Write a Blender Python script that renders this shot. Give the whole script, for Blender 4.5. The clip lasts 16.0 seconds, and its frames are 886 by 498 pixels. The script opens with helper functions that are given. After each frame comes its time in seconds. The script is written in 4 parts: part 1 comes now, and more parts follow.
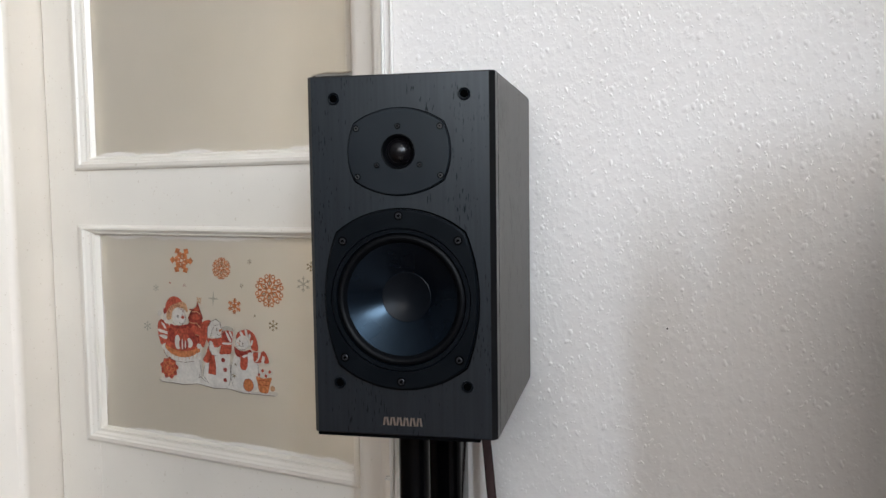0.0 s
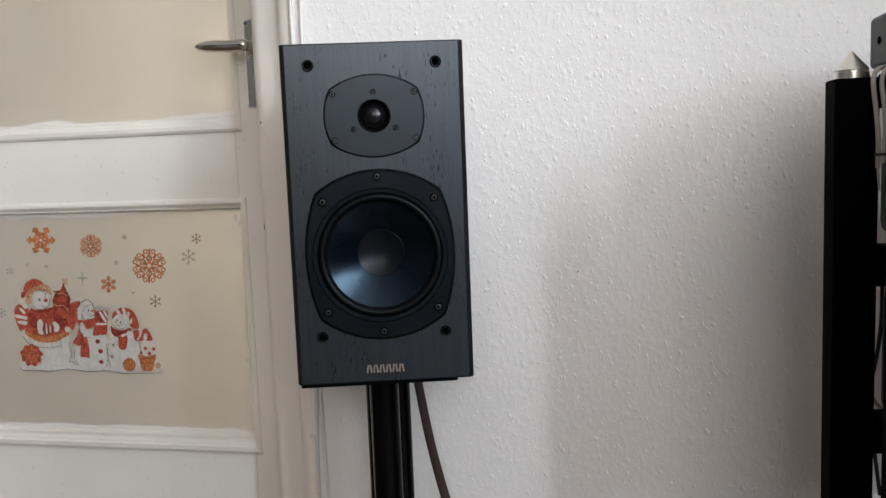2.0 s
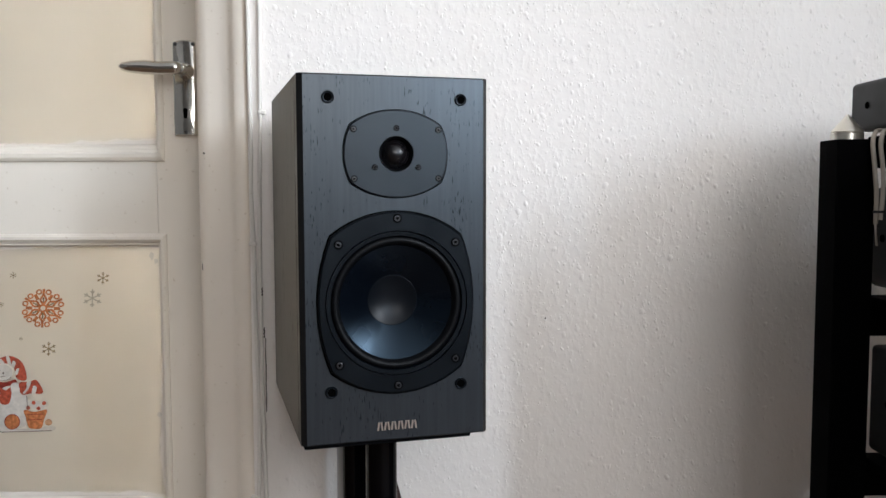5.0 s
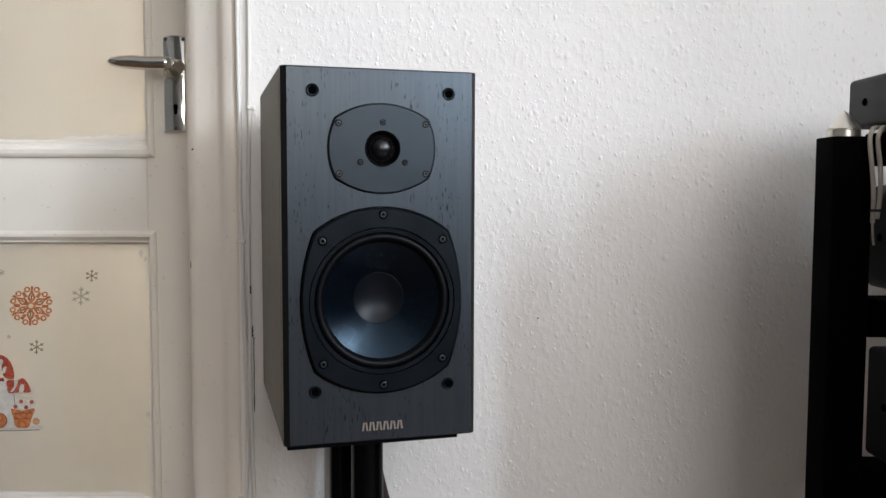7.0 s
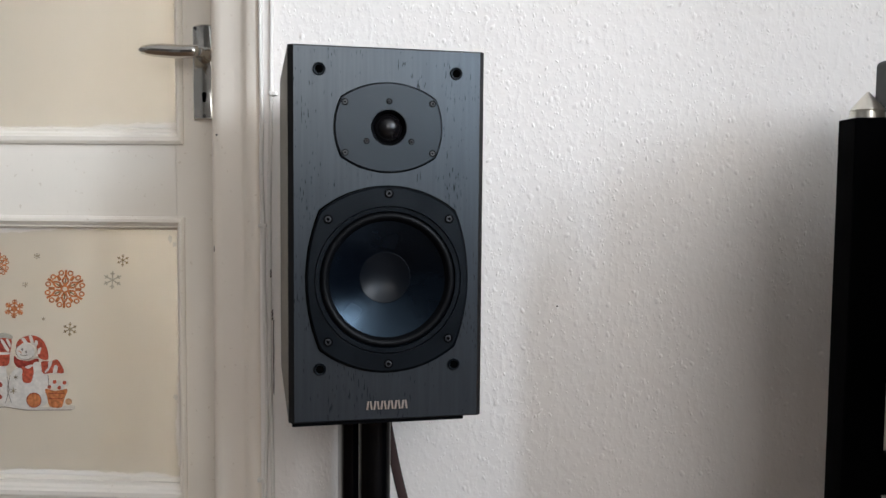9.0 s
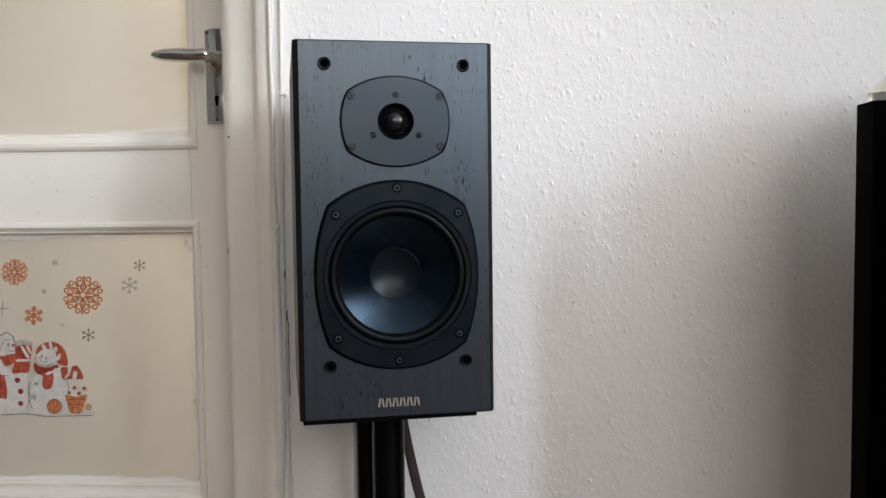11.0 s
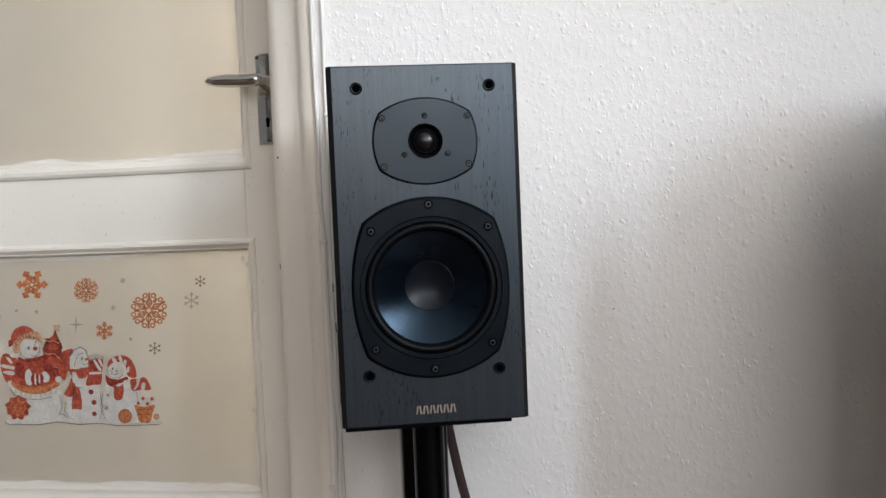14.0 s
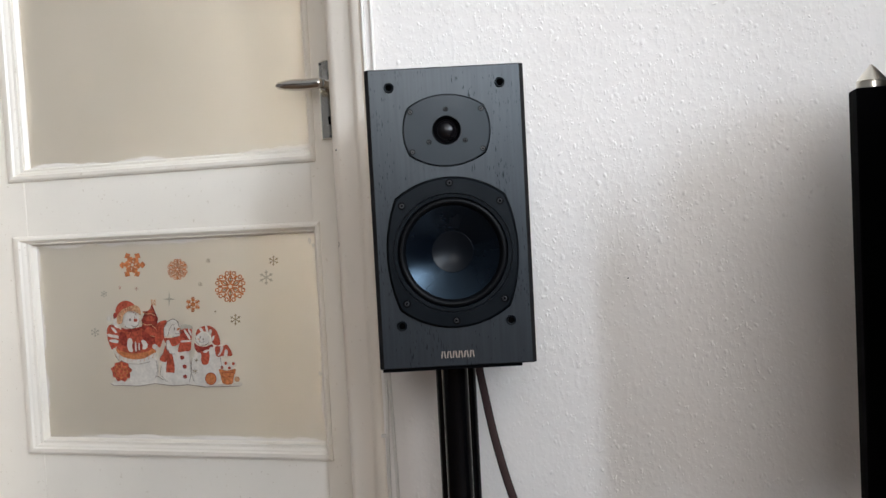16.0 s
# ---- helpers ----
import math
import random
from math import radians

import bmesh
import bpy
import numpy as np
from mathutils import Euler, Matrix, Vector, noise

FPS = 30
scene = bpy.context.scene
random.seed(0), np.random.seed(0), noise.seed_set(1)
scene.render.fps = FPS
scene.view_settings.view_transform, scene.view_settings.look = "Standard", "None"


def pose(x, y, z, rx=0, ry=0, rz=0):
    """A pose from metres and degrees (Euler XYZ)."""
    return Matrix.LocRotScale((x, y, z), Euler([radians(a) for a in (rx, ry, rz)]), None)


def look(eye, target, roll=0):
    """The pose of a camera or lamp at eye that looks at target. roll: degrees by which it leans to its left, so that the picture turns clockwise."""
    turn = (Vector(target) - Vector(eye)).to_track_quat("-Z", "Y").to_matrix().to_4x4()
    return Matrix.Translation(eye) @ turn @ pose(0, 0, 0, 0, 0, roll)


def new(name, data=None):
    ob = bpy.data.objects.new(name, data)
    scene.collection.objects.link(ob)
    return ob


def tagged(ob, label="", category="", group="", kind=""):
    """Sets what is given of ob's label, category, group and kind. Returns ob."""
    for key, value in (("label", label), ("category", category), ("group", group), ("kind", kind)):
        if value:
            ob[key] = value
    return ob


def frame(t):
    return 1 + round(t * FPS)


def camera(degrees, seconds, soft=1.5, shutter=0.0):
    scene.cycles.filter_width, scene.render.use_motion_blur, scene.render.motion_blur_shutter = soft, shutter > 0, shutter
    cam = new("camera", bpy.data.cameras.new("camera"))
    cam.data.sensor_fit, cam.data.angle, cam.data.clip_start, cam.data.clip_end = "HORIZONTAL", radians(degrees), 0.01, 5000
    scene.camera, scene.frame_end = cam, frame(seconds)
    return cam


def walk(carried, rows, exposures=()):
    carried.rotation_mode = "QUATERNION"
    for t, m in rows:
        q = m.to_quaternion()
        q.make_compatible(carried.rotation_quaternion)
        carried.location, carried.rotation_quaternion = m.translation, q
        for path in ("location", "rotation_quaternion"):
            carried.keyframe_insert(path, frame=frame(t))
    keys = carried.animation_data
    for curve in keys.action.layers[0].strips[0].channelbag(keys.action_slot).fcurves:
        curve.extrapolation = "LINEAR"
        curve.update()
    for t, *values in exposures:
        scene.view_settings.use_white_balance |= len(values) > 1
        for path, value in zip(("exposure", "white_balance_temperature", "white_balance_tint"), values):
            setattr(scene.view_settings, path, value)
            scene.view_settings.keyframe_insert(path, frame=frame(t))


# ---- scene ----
cam = camera(55.3, 16.0)
METRES, EYE, TILT, LEAN, TURN = 1.091, 0.87, 0.0, 0.0, 27.5
ROWS = [
    (0.0, 0.0, 0.0, 0.0, -0.06, -4.19, 0.77),
    (0.5, 0.0096, 0.0146, -0.0092, -0.09, -3.41, 1.08),
    (1.0, -0.0227, 0.04, -0.0197, -2.97, -3.7, 1.36),
    (1.5, -0.1114, 0.0113, -0.0217, -10.8, -4.44, 1.85),
    (2.0, -0.2229, -0.0447, -0.0067, -15.93, -6.44, 2.22),
    (2.5, -0.2728, 0.0009, 0.0259, -16.12, -6.33, 2.46),
    (3.0, -0.3347, 0.0794, 0.0121, -24.08, -5.62, -0.01),
    (3.5, -0.392, 0.0838, 0.0076, -28.48, -5.82, 0.45),
    (4.0, -0.415, 0.0814, 0.0071, -28.02, -4.59, 0.25),
    (4.5, -0.4129, 0.0814, 0.003, -28.48, -4.6, -0.04),
    (5.0, -0.405, 0.0839, 0.0023, -28.57, -4.15, 0.14),
    (7.5, -0.3813, 0.0908, -0.0065, -28.32, -4.0, -0.18),
    (8.0, -0.3794, 0.0874, -0.0096, -27.82, -4.21, -0.52),
    (8.5, -0.3681, 0.0776, -0.0161, -24.87, -3.82, -0.21),
    (9.0, -0.3422, 0.0712, -0.0262, -24.8, -3.85, -0.49),
    (11.5, -0.325, 0.0742, -0.0398, -22.82, -2.94, 0.61),
    (12.0, -0.3359, 0.0671, -0.04, -22.36, -2.06, 0.07),
    (12.5, -0.3439, 0.0679, -0.04, -21.79, -2.18, 0.02),
    (13.0, -0.3466, 0.0684, -0.0386, -21.73, -2.32, 0.23),
    (13.5, -0.3429, 0.0657, -0.0374, -21.7, -2.31, 0.64),
    (14.0, -0.3034, 0.0288, -0.0313, -18.69, -2.85, 2.38),
    (14.5, -0.2472, -0.0145, -0.0271, -16.18, -2.02, 3.47),
    (15.0, -0.2384, -0.05, -0.043, -13.47, -2.19, 4.0),
    (15.5, -0.2386, -0.0579, -0.0762, -11.9, -1.3, 4.67),
    (16.0, -0.2848, -0.1558, -0.0619, -13.05, -2.56, 3.03),
]
walk(cam, [(t, pose(0, 0, EYE, TILT, LEAN, TURN) @ pose(METRES * x, METRES * y, METRES * z, 90 + pitch, roll, yaw)) for t, x, y, z, yaw, pitch, roll in ROWS],
     [(0.0, -0.12), (1.5, -0.14), (2.2, -0.04), (3.5, 0.05), (5.0, 0.08), (7.5, 0.0), (16.0, 0.0)])

# ---- world and light ----
world = bpy.data.worlds.new("sky")
scene.world = world
world.use_nodes = True
wn = world.node_tree
sky = wn.nodes.new("ShaderNodeTexSky")
sky.sky_type, sky.sun_disc = "NISHITA", False
sky.sun_elevation, sky.sun_rotation = radians(38), radians(200)
wn.nodes["Background"].inputs["Strength"].default_value = 0.1
wn.links.new(sky.outputs["Color"], wn.nodes["Background"].inputs["Color"])

# daylight: a window in the side wall, one in the back wall and a narrow one in the far corner
SIDE_X, WIN_Y, WALL_T = 1.95, -2.7, 0.35
SIDE_Y0, SIDE_Y1, SIDE_Z0, SIDE_Z1 = -1.1, 0.2, 1.4, 2.55
SLIT_Y0, SLIT_Y1, SLIT_Z0, SLIT_Z1 = -2.5, -2.1, 1.35, 2.5
BACK_X0, BACK_X1, BACK_Z0, BACK_Z1 = -0.15, 1.25, 1.4, 2.5


def window_light(eye, target, width, height, energy, color=(0.905, 0.888, 0.885)):
    lamp = bpy.data.lights.new("window_light", "AREA")
    lamp.shape, lamp.size, lamp.size_y = "RECTANGLE", width, height
    lamp.energy, lamp.color = energy, color
    new("window_light", lamp).matrix_world = look(eye, target)


for y0, y1, z0, z1, watts, color in ((SIDE_Y0, SIDE_Y1, SIDE_Z0, SIDE_Z1, 176, (0.815, 0.888, 0.985)), (SLIT_Y0, SLIT_Y1, SLIT_Z0, SLIT_Z1, 112, (0.73, 0.888, 1.08))):
    window_light((SIDE_X + 0.06, (y0 + y1) / 2, (z0 + z1) / 2), (0, (y0 + y1) / 2, (z0 + z1) / 2), y1 - y0 - 0.04, z1 - z0 - 0.04, watts, color)
window_light(((BACK_X0 + BACK_X1) / 2, WIN_Y - 0.06, (BACK_Z0 + BACK_Z1) / 2), ((BACK_X0 + BACK_X1) / 2, 0, (BACK_Z0 + BACK_Z1) / 2), BACK_X1 - BACK_X0 - 0.04, BACK_Z1 - BACK_Z0 - 0.04, 49)

# the hall behind the door has daylight of its own
window_light((-0.5, 1.6, 1.1), (-1.0, 1.76, 1.0), 0.26, 1.6, 50, (0.79, 0.888, 1.0))


# ---- materials ----
def shader(name, color, rough=0.5, metal=0.0, spec=0.5, coat=0.0, coat_rough=0.1):
    m = bpy.data.materials.new(name)
    m.use_nodes = True
    b = m.node_tree.nodes["Principled BSDF"]
    b.inputs["Base Color"].default_value = (*color, 1)
    b.inputs["Roughness"].default_value = rough
    b.inputs["Metallic"].default_value = metal
    b.inputs["Specular IOR Level"].default_value = spec
    b.inputs["Coat Weight"].default_value = coat
    b.inputs["Coat Roughness"].default_value = coat_rough
    return m


def node(m, kind, **values):
    n = m.node_tree.nodes.new(kind)
    for k, v in values.items():
        n.inputs[k.replace("_", " ")].default_value = v
    return n


def link(m, a, b):
    m.node_tree.links.new(a, b)


def noise_tex(m, scale, detail=3.0, stretch=(1, 1, 1), rough=0.5):
    co = m.node_tree.nodes.new("ShaderNodeTexCoord")
    mp = m.node_tree.nodes.new("ShaderNodeMapping")
    mp.inputs["Scale"].default_value = stretch
    link(m, co.outputs["Object"], mp.inputs["Vector"])
    n = node(m, "ShaderNodeTexNoise", Scale=scale, Detail=detail, Roughness=rough)
    link(m, mp.outputs["Vector"], n.inputs["Vector"])
    return n


def ramp(m, fac, stops):
    r = m.node_tree.nodes.new("ShaderNodeValToRGB")
    while len(r.color_ramp.elements) < len(stops):
        r.color_ramp.elements.new(0.5)
    for e, (p, c) in zip(r.color_ramp.elements, stops):
        e.position, e.color = p, (*c, 1) if len(c) == 3 else c
    link(m, fac, r.inputs["Fac"])
    return r


def multiply(m, a, b, amount=1.0):
    x = m.node_tree.nodes.new("ShaderNodeMix")
    x.data_type, x.blend_type = "RGBA", "MULTIPLY"
    x.inputs["Factor"].default_value = amount
    link(m, a, x.inputs["A"])
    link(m, b, x.inputs["B"])
    return x.outputs["Result"]


def bump(m, height, strength, distance):
    n = node(m, "ShaderNodeBump", Strength=strength, Distance=distance)
    link(m, height, n.inputs["Height"])
    old = m.node_tree.nodes["Principled BSDF"].inputs["Normal"]
    if old.is_linked:
        link(m, old.links[0].from_socket, n.inputs["Normal"])
    link(m, n.outputs["Normal"], old)


def grey(v):
    return (v, v, v)


def paint(name, color, rough, wear=0.06, spec=0.5):
    """Brushed old gloss paint: faint tone clouds, brush strokes and fine dirt."""
    m = shader(name, color, rough, spec=spec)
    b = m.node_tree.nodes["Principled BSDF"]
    cloud = noise_tex(m, 5, 4)
    fine = noise_tex(m, 60, 3, (1, 1, 0.12))
    base = ramp(m, cloud.outputs["Fac"], [(0.3, tuple(c * (1 - wear) for c in color)), (0.7, color)])
    speck = ramp(m, noise_tex(m, 130, 2).outputs["Fac"], [(0.26, (0.72, 0.66, 0.58)), (0.31, grey(1))])
    link(m, multiply(m, base.outputs["Color"], speck.outputs["Color"], 0.5), b.inputs["Base Color"])
    bump(m, fine.outputs["Fac"], 0.25, 0.0008)
    bump(m, cloud.outputs["Fac"], 0.3, 0.004)
    return m


def veneer(name, color, pore, rough, spec=0.5):
    """Black-stained ash: long grain, short dark pores along z."""
    m = shader(name, color, rough, spec=spec)
    b = m.node_tree.nodes["Principled BSDF"]
    grain = noise_tex(m, 90, 4, (1, 1, 0.05))
    broad = noise_tex(m, 14, 3, (1, 1, 0.12))
    pores = noise_tex(m, 620, 1, (1, 1, 0.15))
    patch = noise_tex(m, 26, 2, (1, 1, 0.5))
    base = ramp(m, grain.outputs["Fac"], [(0.25, tuple(c * 0.72 for c in color)), (0.75, tuple(c * 1.2 for c in color))])
    tone = ramp(m, broad.outputs["Fac"], [(0.3, grey(0.82)), (0.7, grey(1))])
    add = m.node_tree.nodes.new("ShaderNodeMath")
    add.operation, add.inputs[1].default_value = "MULTIPLY_ADD", 0.55
    link(m, patch.outputs["Fac"], add.inputs[0])
    link(m, pores.outputs["Fac"], add.inputs[2])
    holes = ramp(m, add.outputs[0], [(0.545, grey(pore)), (0.60, grey(1))])
    c = multiply(m, base.outputs["Color"], tone.outputs["Color"])
    link(m, multiply(m, c, holes.outputs["Color"]), b.inputs["Base Color"])
    dull = ramp(m, add.outputs[0], [(0.545, grey(spec * 0.3)), (0.60, grey(spec))])
    streak = ramp(m, noise_tex(m, 240, 3, (1, 1, 0.04)).outputs["Fac"], [(0.35, grey(0.87)), (0.65, grey(1.0))])
    link(m, multiply(m, dull.outputs["Color"], streak.outputs["Color"]), b.inputs["Specular IOR Level"])
    bump(m, grain.outputs["Fac"], 0.22, 0.0002)
    return m


def moulded(name, color, rough, spec=0.5, grain=0.15):
    m = shader(name, color, rough, spec=spec)
    n = noise_tex(m, 900, 2)
    bump(m, n.outputs["Fac"], grain, 0.0002)
    cloud = noise_tex(m, 18, 3)
    r = ramp(m, cloud.outputs["Fac"], [(0.3, grey(max(rough - 0.06, 0.02))), (0.7, grey(rough + 0.06))])
    link(m, r.outputs["Color"], m.node_tree.nodes["Principled BSDF"].inputs["Roughness"])
    return m


M_WALL = shader("woodchip_paper", (0.80, 0.757, 0.724), 0.5, spec=0.4)
_cl = noise_tex(M_WALL, 3, 4)
_cr = ramp(M_WALL, _cl.outputs["Fac"], [(0.3, (0.78, 0.73, 0.68)), (0.7, (0.82, 0.77, 0.72))])
link(M_WALL, _cr.outputs["Color"], M_WALL.node_tree.nodes["Principled BSDF"].inputs["Base Color"])
_lump = ramp(M_WALL, noise_tex(M_WALL, 95, 2, (1.25, 1.25, 0.8)).outputs["Fac"], [(0.48, grey(0)), (0.72, grey(1))])
bump(M_WALL, _lump.outputs["Color"], 0.30, 0.0016)
bump(M_WALL, noise_tex(M_WALL, 240, 2).outputs["Fac"], 0.14, 0.0008)
bump(M_WALL, noise_tex(M_WALL, 30, 3).outputs["Fac"], 0.4, 0.004)
M_PLAIN = paint("plain_wall_paint", (0.27, 0.232, 0.195), 0.7)
M_DARK = paint("dark_wall_paint", (0.11, 0.10, 0.09), 0.7)
M_CEIL = paint("ceiling_paint", (0.8, 0.79, 0.77), 0.8)
M_DOOR = paint("door_paint", (0.81, 0.745, 0.65), 0.34)
M_FRAME = paint("frame_paint", (0.81, 0.727, 0.625), 0.36)
M_CABLE_W = paint("painted_cable", (0.70, 0.66, 0.60), 0.45)
M_FLOOR = shader("oak_floor", (0.25, 0.15, 0.08), 0.4)
_fr = ramp(M_FLOOR, noise_tex(M_FLOOR, 6, 6, (0.15, 2, 1)).outputs["Fac"], [(0.3, (0.075, 0.042, 0.024)), (0.7, (0.13, 0.078, 0.045))])
link(M_FLOOR, _fr.outputs["Color"], M_FLOOR.node_tree.nodes["Principled BSDF"].inputs["Base Color"])
M_GLASS = shader("frosted_glass", (0.60, 0.525, 0.43), 0.4, spec=0.4)
M_GLASS.node_tree.nodes["Principled BSDF"].inputs["Transmission Weight"].default_value = 0.45
_gr = ramp(M_GLASS, noise_tex(M_GLASS, 4, 3).outputs["Fac"], [(0.3, (0.61, 0.545, 0.445)), (0.7, (0.66, 0.59, 0.487))])
link(M_GLASS, _gr.outputs["Color"], M_GLASS.node_tree.nodes["Principled BSDF"].inputs["Base Color"])
bump(M_GLASS, noise_tex(M_GLASS, 700, 2).outputs["Fac"], 0.1, 0.0002)
M_BAFFLE = veneer("black_ash_front", (0.0040, 0.0052, 0.0074), 0.35, 0.34, 0.67)
M_SIDE = veneer("black_ash_side", (0.034, 0.029, 0.025), 0.25, 0.42)
M_EDGE = moulded("black_lacquer_edge", (0.003, 0.003, 0.0035), 0.35, 0.25)
M_PLASTIC = moulded("black_moulded_plastic", (0.0014, 0.0021, 0.0031), 0.34, 0.14)
M_FACE = moulded("tweeter_face", (0.003, 0.0044, 0.0064), 0.34, 0.38)
M_RUBBER = moulded("rubber_surround", (0.0014, 0.0016, 0.0021), 0.45, 0.09)
M_CONE = moulded("polypropylene_cone", (0.0010, 0.0016, 0.0030), 0.25, 0.25, 0.04)
# Bluish specular tints put the blue of the skylight into these reflections.
M_CONE.node_tree.nodes["Principled BSDF"].inputs["Specular Tint"].default_value = (0.50, 0.75, 1.0, 1)
for m_black in (M_BAFFLE, M_PLASTIC, M_FACE):
    m_black.node_tree.nodes["Principled BSDF"].inputs["Specular Tint"].default_value = (0.84, 0.93, 1.0, 1)
M_CAP = moulded("matte_dust_cap", (0.0022, 0.0030, 0.0044), 0.36, 0.11, 0.05)
M_DOME = moulded("silk_dome", (0.003, 0.0025, 0.003), 0.28, 0.3, 0.03)
# Matt near-black: paints shade into holes and screw recesses, and draws plate outlines.
M_RECESS_SHADE = shader("recess_shade_outline", (0.001, 0.001, 0.001), 0.9, spec=0.0)
M_SCREW = shader("black_zinc_screw", (0.010, 0.010, 0.012), 0.4, 0.3)
M_SCREW_S = shader("dull_steel_screw", (0.055, 0.055, 0.055), 0.45, 0.6)
M_BADGE = shader("badge_silver_gold", (0.55, 0.49, 0.44), 0.3, 1.0)
M_GLOSS = moulded("gloss_black_lacquer", (0.0010, 0.0010, 0.0012), 0.1, 0.10, 0.03)
M_SATIN = moulded("satin_black_steel", (0.0018, 0.0018, 0.0021), 0.7, 0.012)
M_ALU = shader("turned_aluminium", (0.80, 0.76, 0.68), 0.3, 1.0)
bump(M_ALU, noise_tex(M_ALU, 40, 2, (1, 1, 40)).outputs["Fac"], 0.15, 0.0003)
M_CHROME = shader("worn_nickel", (0.60, 0.575, 0.53), 0.15, 1.0)
_nr = ramp(M_CHROME, noise_tex(M_CHROME, 45, 4).outputs["Fac"], [(0.35, grey(0.07)), (0.7, grey(0.22))])
link(M_CHROME, _nr.outputs["Color"], M_CHROME.node_tree.nodes["Principled BSDF"].inputs["Roughness"])
M_AMP = moulded("black_amp_casing", (0.012, 0.014, 0.016), 0.5, 0.3)
M_CORD = moulded("brown_braided_cord", (0.040, 0.022, 0.020), 0.8, 0.2, 0.6)
M_LEAD = moulded("beige_lead", (0.42, 0.37, 0.31), 0.5)
M_LEAD_B = moulded("black_lead", (0.012, 0.012, 0.013), 0.5)


def ink(name, color, spread=0.3):
    """Screen-printed ink: the colour breaks up in fine dots and soft clouds."""
    m = shader(name, color, 0.55, spec=0.3)
    lo, hi = tuple(c * (1 - spread) for c in color), tuple(min(0.85, c * (1 + spread) + 0.03 * spread) for c in color)
    fine = ramp(m, noise_tex(m, 170, 3).outputs["Fac"], [(0.36, lo), (0.64, hi)])
    soft = ramp(m, noise_tex(m, 45, 2).outputs["Fac"], [(0.3, grey(0.82)), (0.7, grey(1))])
    link(m, multiply(m, fine.outputs["Color"], soft.outputs["Color"]), m.node_tree.nodes["Principled BSDF"].inputs["Base Color"])
    return m


M_RED = ink("print_red", (0.43, 0.075, 0.036))
M_DKRED = ink("print_dark_red", (0.27, 0.032, 0.018))
M_ORANGE = ink("print_orange", (0.50, 0.165, 0.055))
M_TAN = ink("print_tan", (0.55, 0.30, 0.16))
M_WHITE = ink("print_white", (0.66, 0.61, 0.54), 0.06)
M_OLIVE = ink("print_olive", (0.24, 0.175, 0.09))
M_PALE = ink("print_pale_grey", (0.44, 0.41, 0.34), 0.1)
M_LINE = ink("print_line_grey", (0.20, 0.16, 0.13))
M_SMEAR = paint("paint_smear", (0.80, 0.74, 0.67), 0.5)
M_BLOT = paint("thin_paint_blot", (0.60, 0.565, 0.51), 0.5)
# Shared by real specks and chips and by the cables' painted gap shade.
M_SPECK_SHADE = shader("dark_speck_and_gap_shade", (0.05, 0.035, 0.025), 0.8)


# ---- mesh helpers ----
def part(name, bm, material, parent, label="", smooth=None):
    """Links a bmesh as one mesh object under a thing or a part (or on its own)."""
    me = bpy.data.meshes.new(name)
    bm.normal_update()
    if smooth is not None:
        for f in bm.faces:
            f.smooth = True
        for e in bm.edges:
            e.smooth = len(e.link_faces) == 2 and e.calc_face_angle(0) < radians(smooth)
    bm.to_mesh(me)
    bm.free()
    me.materials.append(material)
    ob = new(name, me)
    if parent is not None:
        ob.parent = parent
    if label:
        tagged(ob, label)
    return ob


def thing(name, m, label, category, group="", kind=""):
    ob = new(name)
    ob.empty_display_size = 0.05
    ob.matrix_world = m
    return tagged(ob, label, category, group, kind)


def box(x0, x1, y0, y1, z0, z1, bevel=0.0, segs=2, bm=None):
    own = bm is None
    bm = bm or bmesh.new()
    r = bmesh.ops.create_cube(bm, size=1)
    for v in r["verts"]:
        v.co = Vector(((x0, x1)[v.co.x > 0], (y0, y1)[v.co.y > 0], (z0, z1)[v.co.z > 0]))
    if bevel and own:
        bmesh.ops.bevel(bm, geom=bm.edges[:], offset=bevel, segments=segs, profile=0.5, affect="EDGES")
    return bm


def lathe(profile, cx=0.0, cz=0.0, segs=64, axis="y", cy=0.0):
    """Turns (radius, out) pairs; out runs towards -y (axis y) or up (axis z)."""
    bm = bmesh.new()
    rings = []
    for r, d in profile:
        ring = []
        for i in range(segs if r > 1e-6 else 1):
            a = 2 * math.pi * i / segs
            if axis == "y":
                ring.append(bm.verts.new((cx + r * math.cos(a), cy - d, cz + r * math.sin(a))))
            else:
                ring.append(bm.verts.new((cx + r * math.cos(a), cy + r * math.sin(a), cz + d)))
        rings.append(ring)
    for a, b in zip(rings, rings[1:]):
        for i in range(segs):
            j = (i + 1) % segs
            q = [a[i % len(a)], a[j % len(a)], b[j % len(b)], b[i % len(b)]]
            q = [v for k, v in enumerate(q) if v not in q[:k]]
            if len(q) > 2:
                bm.faces.new(q)
    bmesh.ops.recalc_face_normals(bm, faces=bm.faces[:])
    return bm


def extrude_profile(points, z0, z1, closed=True):
    """A plan outline (x, y) raised from z0 to z1."""
    bm = bmesh.new()
    lo = [bm.verts.new((x, y, z0)) for x, y in points]
    hi = [bm.verts.new((x, y, z1)) for x, y in points]
    n = len(points)
    for i in range(n if closed else n - 1):
        j = (i + 1) % n
        bm.faces.new((lo[i], lo[j], hi[j], hi[i]))
    if closed:
        bm.faces.new(hi)
        bm.faces.new(lo[::-1])
    bmesh.ops.recalc_face_normals(bm, faces=bm.faces[:])
    return bm


